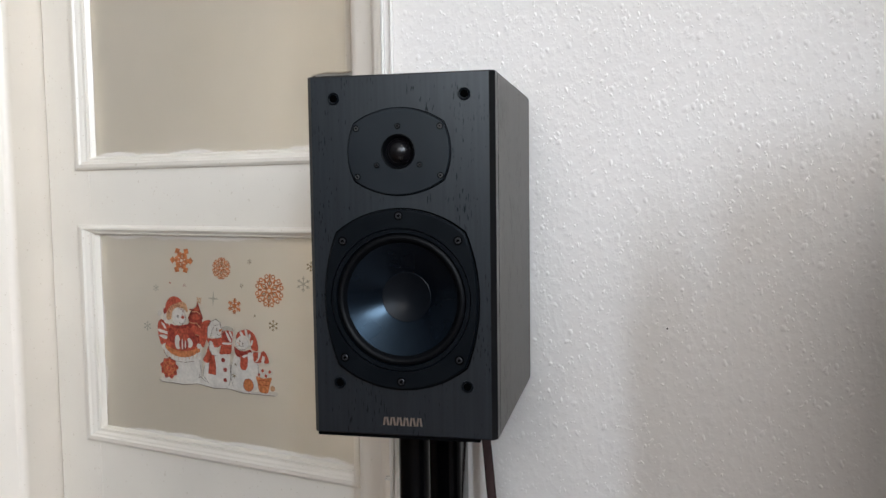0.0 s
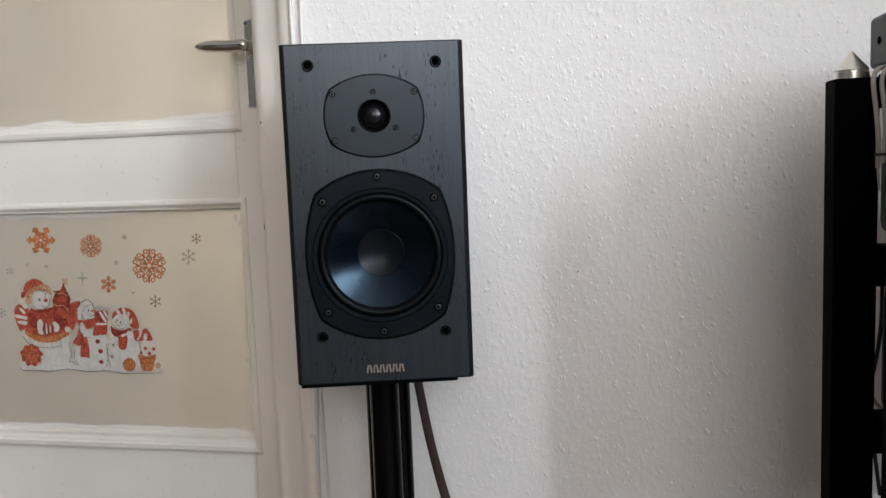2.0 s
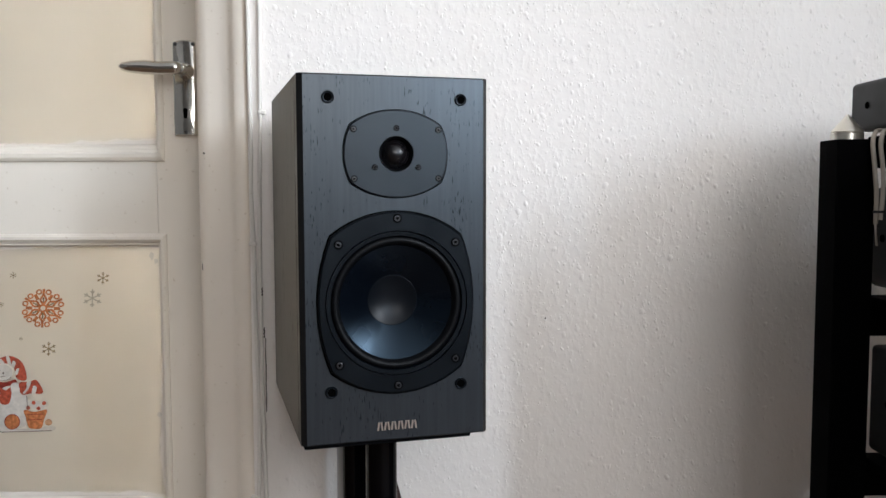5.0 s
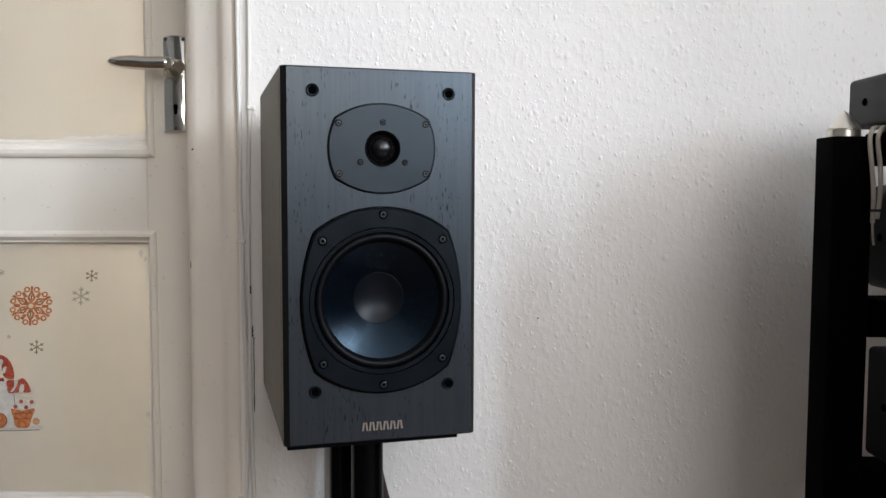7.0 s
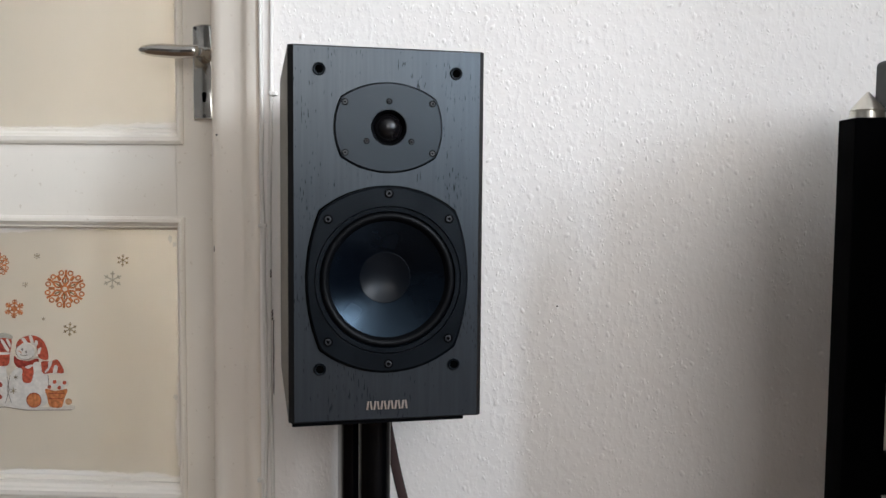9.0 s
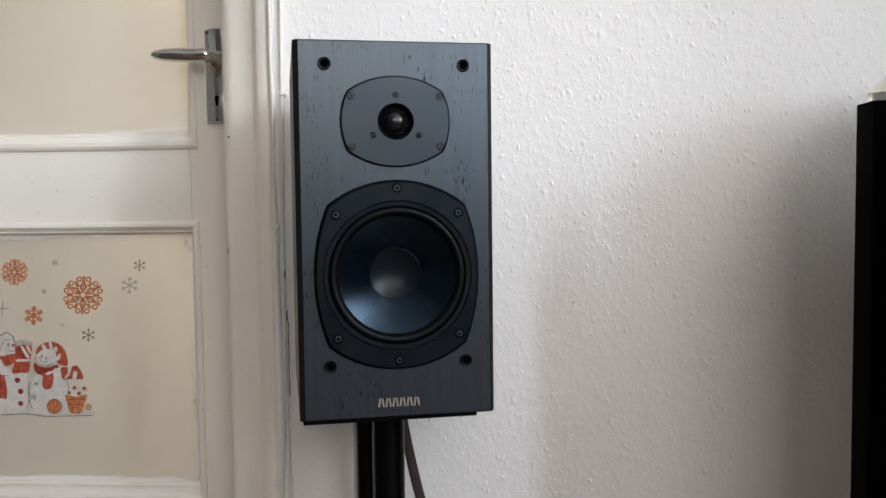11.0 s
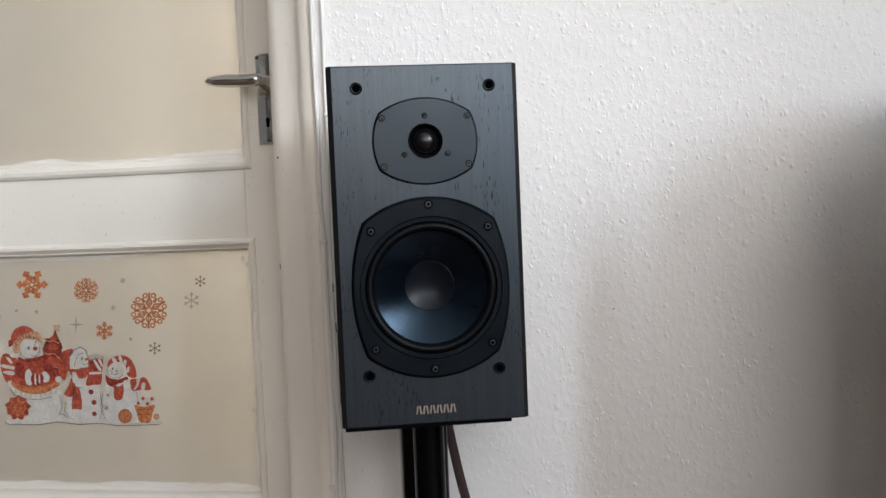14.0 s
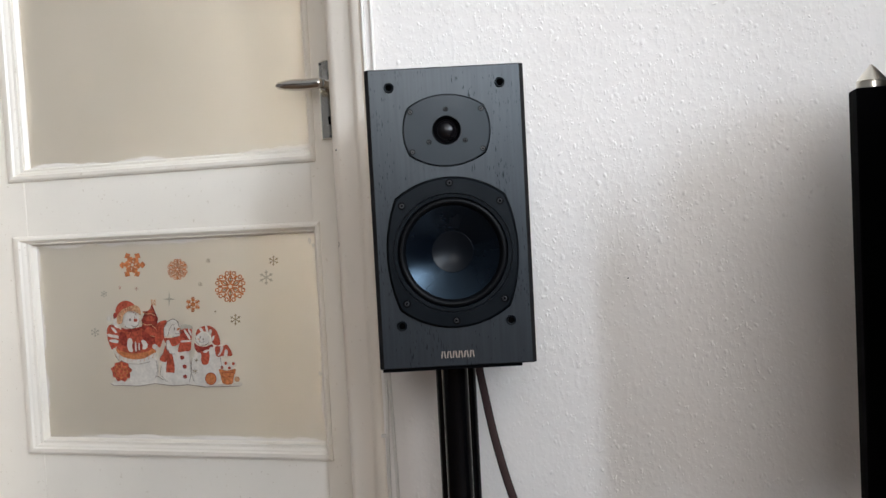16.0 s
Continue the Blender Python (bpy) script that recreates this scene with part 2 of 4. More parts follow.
def tube(points, radius, segs=10, squash=1.0):
    """A round cord through the points, smoothed."""
    pts = [Vector(p) for p in points]
    fine = []
    for i in range(len(pts) - 1):
        p0, p1, p2, p3 = pts[max(i - 1, 0)], pts[i], pts[i + 1], pts[min(i + 2, len(pts) - 1)]
        for k in range(8):
            t = k / 8
            fine.append(0.5 * (2 * p1 + (p2 - p0) * t + (2 * p0 - 5 * p1 + 4 * p2 - p3) * t * t + (3 * p1 - p0 - 3 * p2 + p3) * t ** 3))
    fine.append(pts[-1])
    bm = bmesh.new()
    rings, side = [], Vector((1, 0.2, 0.1))
    for i, p in enumerate(fine):
        d = (fine[min(i + 1, len(fine) - 1)] - fine[max(i - 1, 0)]).normalized()
        side = (side - d * side.dot(d)).normalized()
        up = d.cross(side)
        rings.append([bm.verts.new(p + radius * (math.cos(a) * side + squash * math.sin(a) * up)) for a in (2 * math.pi * k / segs for k in range(segs))])
    for a, b in zip(rings, rings[1:]):
        for k in range(segs):
            bm.faces.new((a[k], a[(k + 1) % segs], b[(k + 1) % segs], b[k]))
    bm.faces.new(rings[0][::-1])
    bm.faces.new(rings[-1])
    bmesh.ops.recalc_face_normals(bm, faces=bm.faces[:])
    return bm


def circle_pts(r, n, cx=0.0, cz=0.0):
    return [(cx + r * math.cos(2 * math.pi * i / n), cz + r * math.sin(2 * math.pi * i / n)) for i in range(n)]


def arc3(a, b, c, n):
    """Points of the circle through a, b, c from a to c, without c."""
    (ax, ay), (bx, by), (cx, cy) = a, b, c
    d = 2 * (ax * (by - cy) + bx * (cy - ay) + cx * (ay - by))
    ux = ((ax * ax + ay * ay) * (by - cy) + (bx * bx + by * by) * (cy - ay) + (cx * cx + cy * cy) * (ay - by)) / d
    uy = ((ax * ax + ay * ay) * (cx - bx) + (bx * bx + by * by) * (ax - cx) + (cx * cx + cy * cy) * (bx - ax)) / d
    r = math.hypot(ax - ux, ay - uy)
    t0, t1, t2 = (math.atan2(y - uy, x - ux) for x, y in (a, b, c))
    turn = (t2 - t0) % (2 * math.pi)
    if (t1 - t0) % (2 * math.pi) > turn:
        turn -= 2 * math.pi
    return [(ux + r * math.cos(t0 + turn * i / n), uy + r * math.sin(t0 + turn * i / n)) for i in range(n)]


def barrel(hw, hh, cw, ch, n=14):
    """The outline of a plate with four bowed sides: half sizes at the middles and at the corners."""
    return (arc3((cw, -ch), (hw, 0), (cw, ch), n) + arc3((cw, ch), (0, hh), (-cw, ch), n)
            + arc3((-cw, ch), (-hw, 0), (-cw, -ch), n) + arc3((-cw, -ch), (0, -hh), (cw, -ch), n))


def plate(outline, holes, front, back, edge=0.0015, cx=0.0, cz=0.0):
    """A plate facing -y with a rounded rim and round holes."""
    bm = bmesh.new()

    def ring(pts, y, k=1.0):
        return [bm.verts.new((cx + x * k, y, cz + z * k)) for x, z in pts]

    def band(a, b):
        for i in range(len(a)):
            bm.faces.new((a[i], a[(i + 1) % len(a)], b[(i + 1) % len(b)], b[i]))

    reach = max(abs(x) for x, _ in outline)
    k = 1 - edge / reach
    o0, o1, o2 = ring(outline, back), ring(outline, front + edge), ring(outline, front, k)
    band(o0, o1)
    band(o1, o2)
    edges = [bm.edges.get((o2[i], o2[(i + 1) % len(o2)])) for i in range(len(o2))]
    for hole in holes:
        h0, h1 = ring(hole, front), ring(hole, back)
        band(h0, h1)
        edges += [bm.edges.get((h0[i], h0[(i + 1) % len(h0)])) for i in range(len(h0))]
    bmesh.ops.triangle_fill(bm, use_beauty=True, use_dissolve=False, edges=edges)
    bmesh.ops.recalc_face_normals(bm, faces=bm.faces[:])
    return bm


def flat_shape(outlines, y):
    """Flat printed shapes (lists of x, z) facing -y."""
    bm = bmesh.new()
    for i, pts in enumerate(outlines):
        area = sum(a[0] * b[1] - b[0] * a[1] for a, b in zip(pts, pts[1:] + pts[:1]))
        pts = pts if area > 0 else pts[::-1]
        bm.faces.new([bm.verts.new((x, y - 0.000004 * i, z)) for x, z in pts])
    bmesh.ops.triangulate(bm, faces=bm.faces[:])
    return bm


# ---- the room ----
WALL_Y, ROOM_X0, ROOM_X1, ROOM_Y0, ROOM_Z = 1.147, -2.7, SIDE_X, WIN_Y, 2.7
DOOR_L, DOOR_R, DOOR_TOP = -1.735, -0.785, 2.06


def slab(name, x0, x1, y0, y1, z0, z1, material, label, category="wall"):
    return tagged(part(name, box(x0, x1, y0, y1, z0, z1), material, None), label, category, kind="structure")


slab("floor", ROOM_X0 - 0.2, ROOM_X1 + WALL_T, ROOM_Y0 - WALL_T, 2.5, -0.1, 0, M_FLOOR, "brown oak floor of the room", "floor")
slab("ceiling", ROOM_X0 - 0.2, ROOM_X1 + WALL_T, ROOM_Y0 - WALL_T, 2.5, ROOM_Z, ROOM_Z + 0.1, M_CEIL, "white painted ceiling", "ceiling")
slab("wall_north", -0.7, ROOM_X1, WALL_Y, WALL_Y + 0.3, 0, ROOM_Z, M_WALL, "off-white wall in woodchip wallpaper beside the door")
slab("wall_north_2", ROOM_X0, DOOR_L - 0.012, WALL_Y, WALL_Y + 0.3, 0, ROOM_Z, M_PLAIN, "plain beige wall on the hinge side of the door")
slab("wall_north_3", DOOR_L - 0.012, -0.7, WALL_Y, WALL_Y + 0.3, DOOR_TOP + 0.06, ROOM_Z, M_PLAIN, "plain beige wall over the door")
slab("wall_hall", DOOR_L - 0.6, 0.1, 1.78, 1.88, 0, ROOM_Z, M_WALL, "plain white wall of the hall behind the door")
slab("wall_hall_2", DOOR_L - 0.7, DOOR_L - 0.6, 1.447, 1.88, 0, ROOM_Z, M_PLAIN, "plain wall at the end of the hall")
slab("wall_hall_3", -0.49, -0.4, 1.447, 1.78, 0, 0.25, M_PLAIN, "plain wall under the hall window")
slab("wall_hall_4", -0.49, -0.4, 1.447, 1.78, 1.95, ROOM_Z, M_PLAIN, "plain wall over the hall window")
slab("wall_west", ROOM_X0 - 0.2, ROOM_X0, ROOM_Y0, 1.45, 0, ROOM_Z, M_DARK, "plain dark brown side wall")
slab("wall_south", ROOM_X0, BACK_X0, ROOM_Y0 - WALL_T, ROOM_Y0, 0, ROOM_Z, M_DARK, "plain dark brown back wall beside the window")
slab("wall_south_2", BACK_X1, ROOM_X1, ROOM_Y0 - WALL_T, ROOM_Y0, 0, ROOM_Z, M_DARK, "plain dark brown back wall beside the window")
slab("wall_south_3", BACK_X0, BACK_X1, ROOM_Y0 - WALL_T, ROOM_Y0, 0, BACK_Z0, M_DARK, "plain dark brown back wall under the window")
slab("wall_south_4", BACK_X0, BACK_X1, ROOM_Y0 - WALL_T, ROOM_Y0, BACK_Z1, ROOM_Z, M_DARK, "plain dark brown back wall over the window")
slab("wall_east", ROOM_X1, ROOM_X1 + WALL_T, ROOM_Y0 - WALL_T, SLIT_Y0, 0, ROOM_Z, M_PLAIN, "plain beige side wall beside the window")
slab("wall_east_2", ROOM_X1, ROOM_X1 + WALL_T, SLIT_Y0, SLIT_Y1, 0, SLIT_Z0, M_PLAIN, "plain beige side wall under the window")
slab("wall_east_3", ROOM_X1, ROOM_X1 + WALL_T, SLIT_Y0, SLIT_Y1, SLIT_Z1, ROOM_Z, M_PLAIN, "plain beige side wall over the window")
slab("wall_east_4", ROOM_X1, ROOM_X1 + WALL_T, SLIT_Y1, SIDE_Y0, 0, ROOM_Z, M_PLAIN, "plain beige side wall between the windows")
slab("wall_east_5", ROOM_X1, ROOM_X1 + WALL_T, SIDE_Y0, SIDE_Y1, 0, SIDE_Z0, M_PLAIN, "plain beige side wall under the window")
slab("wall_east_6", ROOM_X1, ROOM_X1 + WALL_T, SIDE_Y0, SIDE_Y1, SIDE_Z1, ROOM_Z, M_PLAIN, "plain beige side wall over the window")
slab("wall_east_7", ROOM_X1, ROOM_X1 + WALL_T, SIDE_Y1, 1.45, 0, ROOM_Z, M_PLAIN, "plain beige side wall beside the window")
# Unseen pier, added to dim the right part of the papered wall.
BLOCKER_X, BLOCKER_Y = 0.79, 0.27
slab("light_block_pier", BLOCKER_X, ROOM_X1, BLOCKER_Y, WALL_Y, 0, ROOM_Z, M_PLAIN, "unseen plain beige pier added to keep window light off the wall's right")


def woodchips():
    """The chips under the paper: low uneven lumps strewn over the wall, as one mesh."""
    rng = random.Random(11)
    verts, faces = [], []
    x0, x1, z0, z1 = -0.67, 0.62, 0.2, 1.4
    for i in range(8500):
        big = rng.random() < 0.15
        length = rng.uniform(0.0030, 0.0060) if big else rng.uniform(0.0012, 0.0034)
        width = length * rng.uniform(0.35, 0.85)
        height = rng.uniform(0.0007, 0.0013) if big else rng.uniform(0.0003, 0.0008)
        a = rng.gauss(math.pi / 2, 0.45)
        cx, cz = rng.uniform(x0, x1), rng.uniform(z0, z1)
        ca, sa = math.cos(a), math.sin(a)
        n0 = len(verts)
        for s, h in ((1.25, -0.0002), (0.85, height * 0.35), (0.42, height * 0.88)):
            for j in range(7):
                t = 2 * math.pi * j / 7
                w = rng.uniform(0.78, 1.15)
                u, v = length * s * w * math.cos(t), width * s * w * math.sin(t)
                verts.append((cx + u * ca - v * sa, WALL_Y - h, cz + u * sa + v * ca))
        verts.append((cx + rng.uniform(-0.2, 0.2) * length, WALL_Y - height, cz))
        for j in range(7):
            k = (j + 1) % 7
            faces.append((n0 + j, n0 + k, n0 + 7 + k, n0 + 7 + j))
            faces.append((n0 + 7 + j, n0 + 7 + k, n0 + 14 + k, n0 + 14 + j))
            faces.append((n0 + 14 + j, n0 + 14 + k, n0 + 21))
    me = bpy.data.meshes.new("woodchip")
    me.from_pydata(verts, [], faces)
    bm = bmesh.new()
    bm.from_mesh(me)
    bmesh.ops.recalc_face_normals(bm, faces=bm.faces[:])
    bpy.data.meshes.remove(me)
    ob = part("woodchip", bm, M_WALL, None, smooth=180)
    ob.parent = bpy.data.objects["wall_north"]
    return tagged(ob, "small raised chips of the wallpaper", kind="stuff")


woodchips()
speck = part("wall_speck", flat_shape([circle_pts(0.0013, 10, -0.2555, 0.6745)], WALL_Y - 0.0012), M_SPECK_SHADE, bpy.data.objects["wall_north"], "tiny dark speck")


# ---- the door and its frame ----
def casing():
    frame_ob = thing("door_frame", pose(0, 0, 0), "cream-painted deep wooden door frame with rounded edge", "door frame", kind="structure")
    right = [(-0.792, 1.40), (-0.787, 1.200), (-0.7855, 1.191), (-0.781, 1.184), (-0.774, 1.178), (-0.764, 1.174), (-0.735, 1.169), (-0.728, 1.165),
             (-0.7245, 1.158), (-0.718, 1.153), (-0.709, 1.151), (-0.703, 1.1535), (-0.7005, 1.160), (-0.7005, 1.40)]
    part("jamb", extrude_profile(right, 0, DOOR_TOP + 0.06), M_FRAME, frame_ob, smooth=50)
    left = [(DOOR_L, 1.40), (DOOR_L, 1.256), (DOOR_L + 0.004, 1.250), (DOOR_L + 0.006, 1.240), (DOOR_L + 0.003, 1.231), (DOOR_L - 0.003, 1.228),
            (DOOR_L - 0.006, 1.225), (DOOR_L - 0.006, 1.16), (DOOR_L - 0.011, 1.152), (DOOR_L - 0.0115, 1.40)]
    part("jamb", extrude_profile(left, 0, DOOR_TOP + 0.06), M_FRAME, frame_ob, smooth=50)
    part("head", box(DOOR_L, -0.79, 1.2, 1.40, DOOR_TOP, DOOR_TOP + 0.06, 0.004), M_FRAME, frame_ob)
    marks = [circle_pts(0.0016, 9, -0.7735, 0.9255), [(-0.7812, 0.747), (-0.7800, 0.746), (-0.7798, 0.754), (-0.7808, 0.758)]]
    for m in marks:
        part("paint_chip", flat_shape([m], 1.1766 if len(m) == 9 else 1.1812), M_SPECK_SHADE, frame_ob)
    return frame_ob


casing()
FACE_Y, PANE_Y = 1.336, 1.356
PX0, PX1 = -1.590, -0.900
LOW_Z0, LOW_Z1, UP_Z0, UP_Z1 = 0.328, 0.772, 0.949, 1.90


def moulding(parent, x0, x1, z0, z1, wb, wl=0.046, wr=0.019, wt=0.023):
    """Four mitred, stepped glazing beads round an opening, each a part."""
    steps = [(0.0, 0.0), (0.02, 0.005), (0.2, 0.009), (0.42, 0.0095), (0.5, 0.0055), (0.6, 0.004), (0.85, -0.006), (1.0, -0.017)]
    rings = [[(x0 - wl + wl * s, FACE_Y - h, z0 - wb + wb * s), (x1 + wr - wr * s, FACE_Y - h, z0 - wb + wb * s),
              (x1 + wr - wr * s, FACE_Y - h, z1 + wt - wt * s), (x0 - wl + wl * s, FACE_Y - h, z1 + wt - wt * s)] for s, h in steps]
    for side in range(4):
        bm = bmesh.new()
        rows = [[bm.verts.new(r[side]), bm.verts.new(r[(side + 1) % 4])] for r in rings]
        for a, b in zip(rows, rows[1:]):
            bm.faces.new((a[0], a[1], b[1], b[0]))
        bmesh.ops.recalc_face_normals(bm, faces=bm.faces[:])
        if sum(f.normal.y for f in bm.faces) > 0:
            bmesh.ops.reverse_faces(bm, faces=bm.faces[:])
        part("glazing_bead", bm, M_DOOR, parent, smooth=25)


def smear(parent, x0, x1, z0, z1, seed):
    """The ragged edge of old paint on the glass."""
    rng = random.Random(seed)
    shapes = []
    y = PANE_Y - 0.0012
    for (ax, az), (bx, bz), (nx, nz) in (((x0, z0), (x1, z0), (0, 1)), ((x1, z0), (x1, z1), (-1, 0)), ((x0, z1), (x1, z1), (0, -1)), ((x0, z0), (x0, z1), (1, 0))):
        n = 90
        inner = []
        w = 0.002
        for i in range(n + 1):
            w = min(0.0105, max(0.0012, w + rng.uniform(-0.0026, 0.0026)))
            t = i / n
            inner.append((ax + (bx - ax) * t + nx * w, az + (bz - az) * t + nz * w))
        for i in range(n):
            t0, t1 = i / n, (i + 1) / n
            shapes.append([(ax + (bx - ax) * t0, az + (bz - az) * t0), (ax + (bx - ax) * t1, az + (bz - az) * t1), inner[i + 1], inner[i]])
    part("paint_edge", flat_shape(shapes, y), M_SMEAR, parent)
    blots = []
    for cx, cz, r in ((x1 - 0.016, z1 - 0.018, 0.006), (x1 - 0.008, z1 - 0.028, 0.005), (x1 - 0.010, z0 + 0.33 * (z1 - z0), 0.006)):
        blots.append([(cx + r * rng.uniform(0.3, 1.1) * math.cos(a), cz + r * rng.uniform(0.4, 1.4) * math.sin(a)) for a in (2 * math.pi * k / 11 for k in range(11))])
    part("paint_blot", flat_shape(blots, y - 0.0002), M_BLOT, parent)


def door():
    leaf = thing("door_1", pose(0, 0, 0), "cream-painted panelled door with two frosted panes, closed", "door", kind="structure")
    back = FACE_Y + 0.042
    l, r, top = DOOR_L + 0.004, DOOR_R - 0.006, DOOR_TOP - 0.004
    part("stile", box(l, PX0 - 0.006, FACE_Y, back, 0.006, top, 0.002), M_DOOR, leaf)
    part("stile", box(PX1 + 0.004, r, FACE_Y, back, 0.006, top, 0.002), M_DOOR, leaf)
    for z0, z1 in ((0.006, LOW_Z0 - 0.004), (LOW_Z1 + 0.004, UP_Z0 - 0.004), (UP_Z1 + 0.004, top)):
        part("rail", box(PX0 - 0.006, PX1 + 0.004, FACE_Y + 0.0006, back, z0, z1), M_DOOR, leaf)
    for z0, z1, seed, bottom in ((LOW_Z0, LOW_Z1, 3, 0.035), (UP_Z0, UP_Z1, 5, 0.030)):
        pane = part("pane", box(PX0 - 0.004, PX1 + 0.003, PANE_Y, PANE_Y + 0.005, z0 - 0.003, z1 + 0.003), M_GLASS, leaf, "frosted beige glass pane")
        moulding(leaf, PX0, PX1, z0, z1, bottom)
        smear(pane, PX0 - 0.002, PX1 + 0.001, z0 - 0.001, z1 + 0.001, seed)
    # lever handle on its long plate
    kx, kz0, kz1 = -0.842, 0.9615, 1.1195
    outline = ([(kx - 0.0195, kz0), (kx + 0.0195, kz0), (kx + 0.0195, kz1 - 0.004)] + [(kx + 0.0195 * math.cos(a), kz1 - 0.004 + 0.006 * math.sin(a)) for a in (math.pi * k / 8 for k in range(1, 8))]
               + [(kx - 0.0195, kz1 - 0.004)])
    bm = bmesh.new()
    f0 = [bm.verts.new((x, FACE_Y - 0.0005, z)) for x, z in outline]
    f1 = [bm.verts.new((x, FACE_Y - 0.007, z)) for x, z in outline]
    f2 = [bm.verts.new((kx + (x - kx) * 0.80, FACE_Y - 0.0095, 1.04 + (z - 1.04) * 0.975)) for x, z in outline]
    for a, b in ((f0, f1), (f1, f2)):
        for i in range(len(a)):
            bm.faces.new((a[i], a[(i + 1) % len(a)], b[(i + 1) % len(b)], b[i]))
    bm.faces.new(f2)
    bmesh.ops.recalc_face_normals(bm, faces=bm.faces[:])
    handle = part("door_handle", bm, M_CHROME, leaf, "worn nickel lever handle on a long plate", smooth=35)
    y = FACE_Y - 0.0095
    part("neck", lathe([(0.0135, 0.0), (0.0135, 0.004), (0.0105, 0.007), (0.0095, 0.03), (0.0105, 0.042), (0.0095, 0.048), (0, 0.05)], kx + 0.003, 1.0685, 24, "y", y), M_CHROME, handle, smooth=50)
    bm = bmesh.new()
    rings = []
    for s, w, h, dy in ((0.010, 0.002, 0.002, 0), (0.006, 0.010, 0.0095, 0), (-0.006, 0.0108, 0.0112, 0), (-0.03, 0.0105, 0.0112, 0.002), (-0.055, 0.011, 0.0116, 0.003), (-0.074, 0.0105, 0.0098, 0.001), (-0.088, 0.0078, 0.0066, -0.002), (-0.0945, 0.0014, 0.0012, -0.003)):
        zc = 1.0685 + (0.002 if s < -0.05 else 0)
        rings.append([bm.verts.new((kx + s, y - 0.043 + dy + w * math.cos(a), zc + h * math.sin(a))) for a in (2 * math.pi * k / 16 for k in range(16))])
    for a, b in zip(rings, rings[1:]):
        for k in range(16):
            bm.faces.new((a[k], a[(k + 1) % 16], b[(k + 1) % 16], b[k]))
    bmesh.ops.recalc_face_normals(bm, faces=bm.faces[:])
    part("lever", bm, M_CHROME, handle, smooth=60)
    slot = [(kx - 0.0025, 0.9905), (kx + 0.0025, 0.9905), (kx + 0.0025, 1.0005)] + [(kx + 0.0042 * math.cos(a), 1.0035 + 0.0042 * math.sin(a)) for a in (math.pi * (-0.2 + 1.4 * k / 8) for k in range(9))] + [(kx - 0.0025, 1.0005)]
    part("keyhole", flat_shape([slot], y - 0.0004), M_RECESS_SHADE, handle)
    for sx, sz in ((-0.0145, 1.114), (0.0145, 1.114), (0.0, 0.967)):
        part("screw", lathe([(0.0034, 0.0), (0.003, 0.0012), (0, 0.0017)], kx + sx, sz, 12, "y", y + 0.001), M_SCREW_S, handle, smooth=60)
    return leaf


door()


# ---- the printed window sticker on the lower pane ----
STICK_Y = PANE_Y - 0.0010


def S(u, v):
    """The sticker sheet's own grid, laid on the pane."""
    return (-1.4222 + 0.000907 * (u - 300) - 0.0000731 * (v - 456), 0.4432 - 0.0000229 * (u - 300) - 0.000831 * (v - 456))


def poly(*uv):
    return [S(u, v) for u, v in uv]


def stroke(u0, v0, u1, v1, w):
    d = math.hypot(u1 - u0, v1 - v0)
    nx, ny = -(v1 - v0) / d * w / 2, (u1 - u0) / d * w / 2
    return poly((u0 + nx, v0 + ny), (u1 + nx, v1 + ny), (u1 - nx, v1 - ny), (u0 - nx, v0 - ny))


def rim(u, v, ru, rv, w, a0=0.0, a1=2 * math.pi, n=28):
    out = []
    for i in range(n):
        t0, t1 = a0 + (a1 - a0) * i / n, a0 + (a1 - a0) * (i + 1) / n
        out.append([S(u + (ru + s) * math.cos(t), v - (rv + s) * math.sin(t)) for s, t in ((0, t0), (w, t0), (w, t1), (0, t1))])
    return out


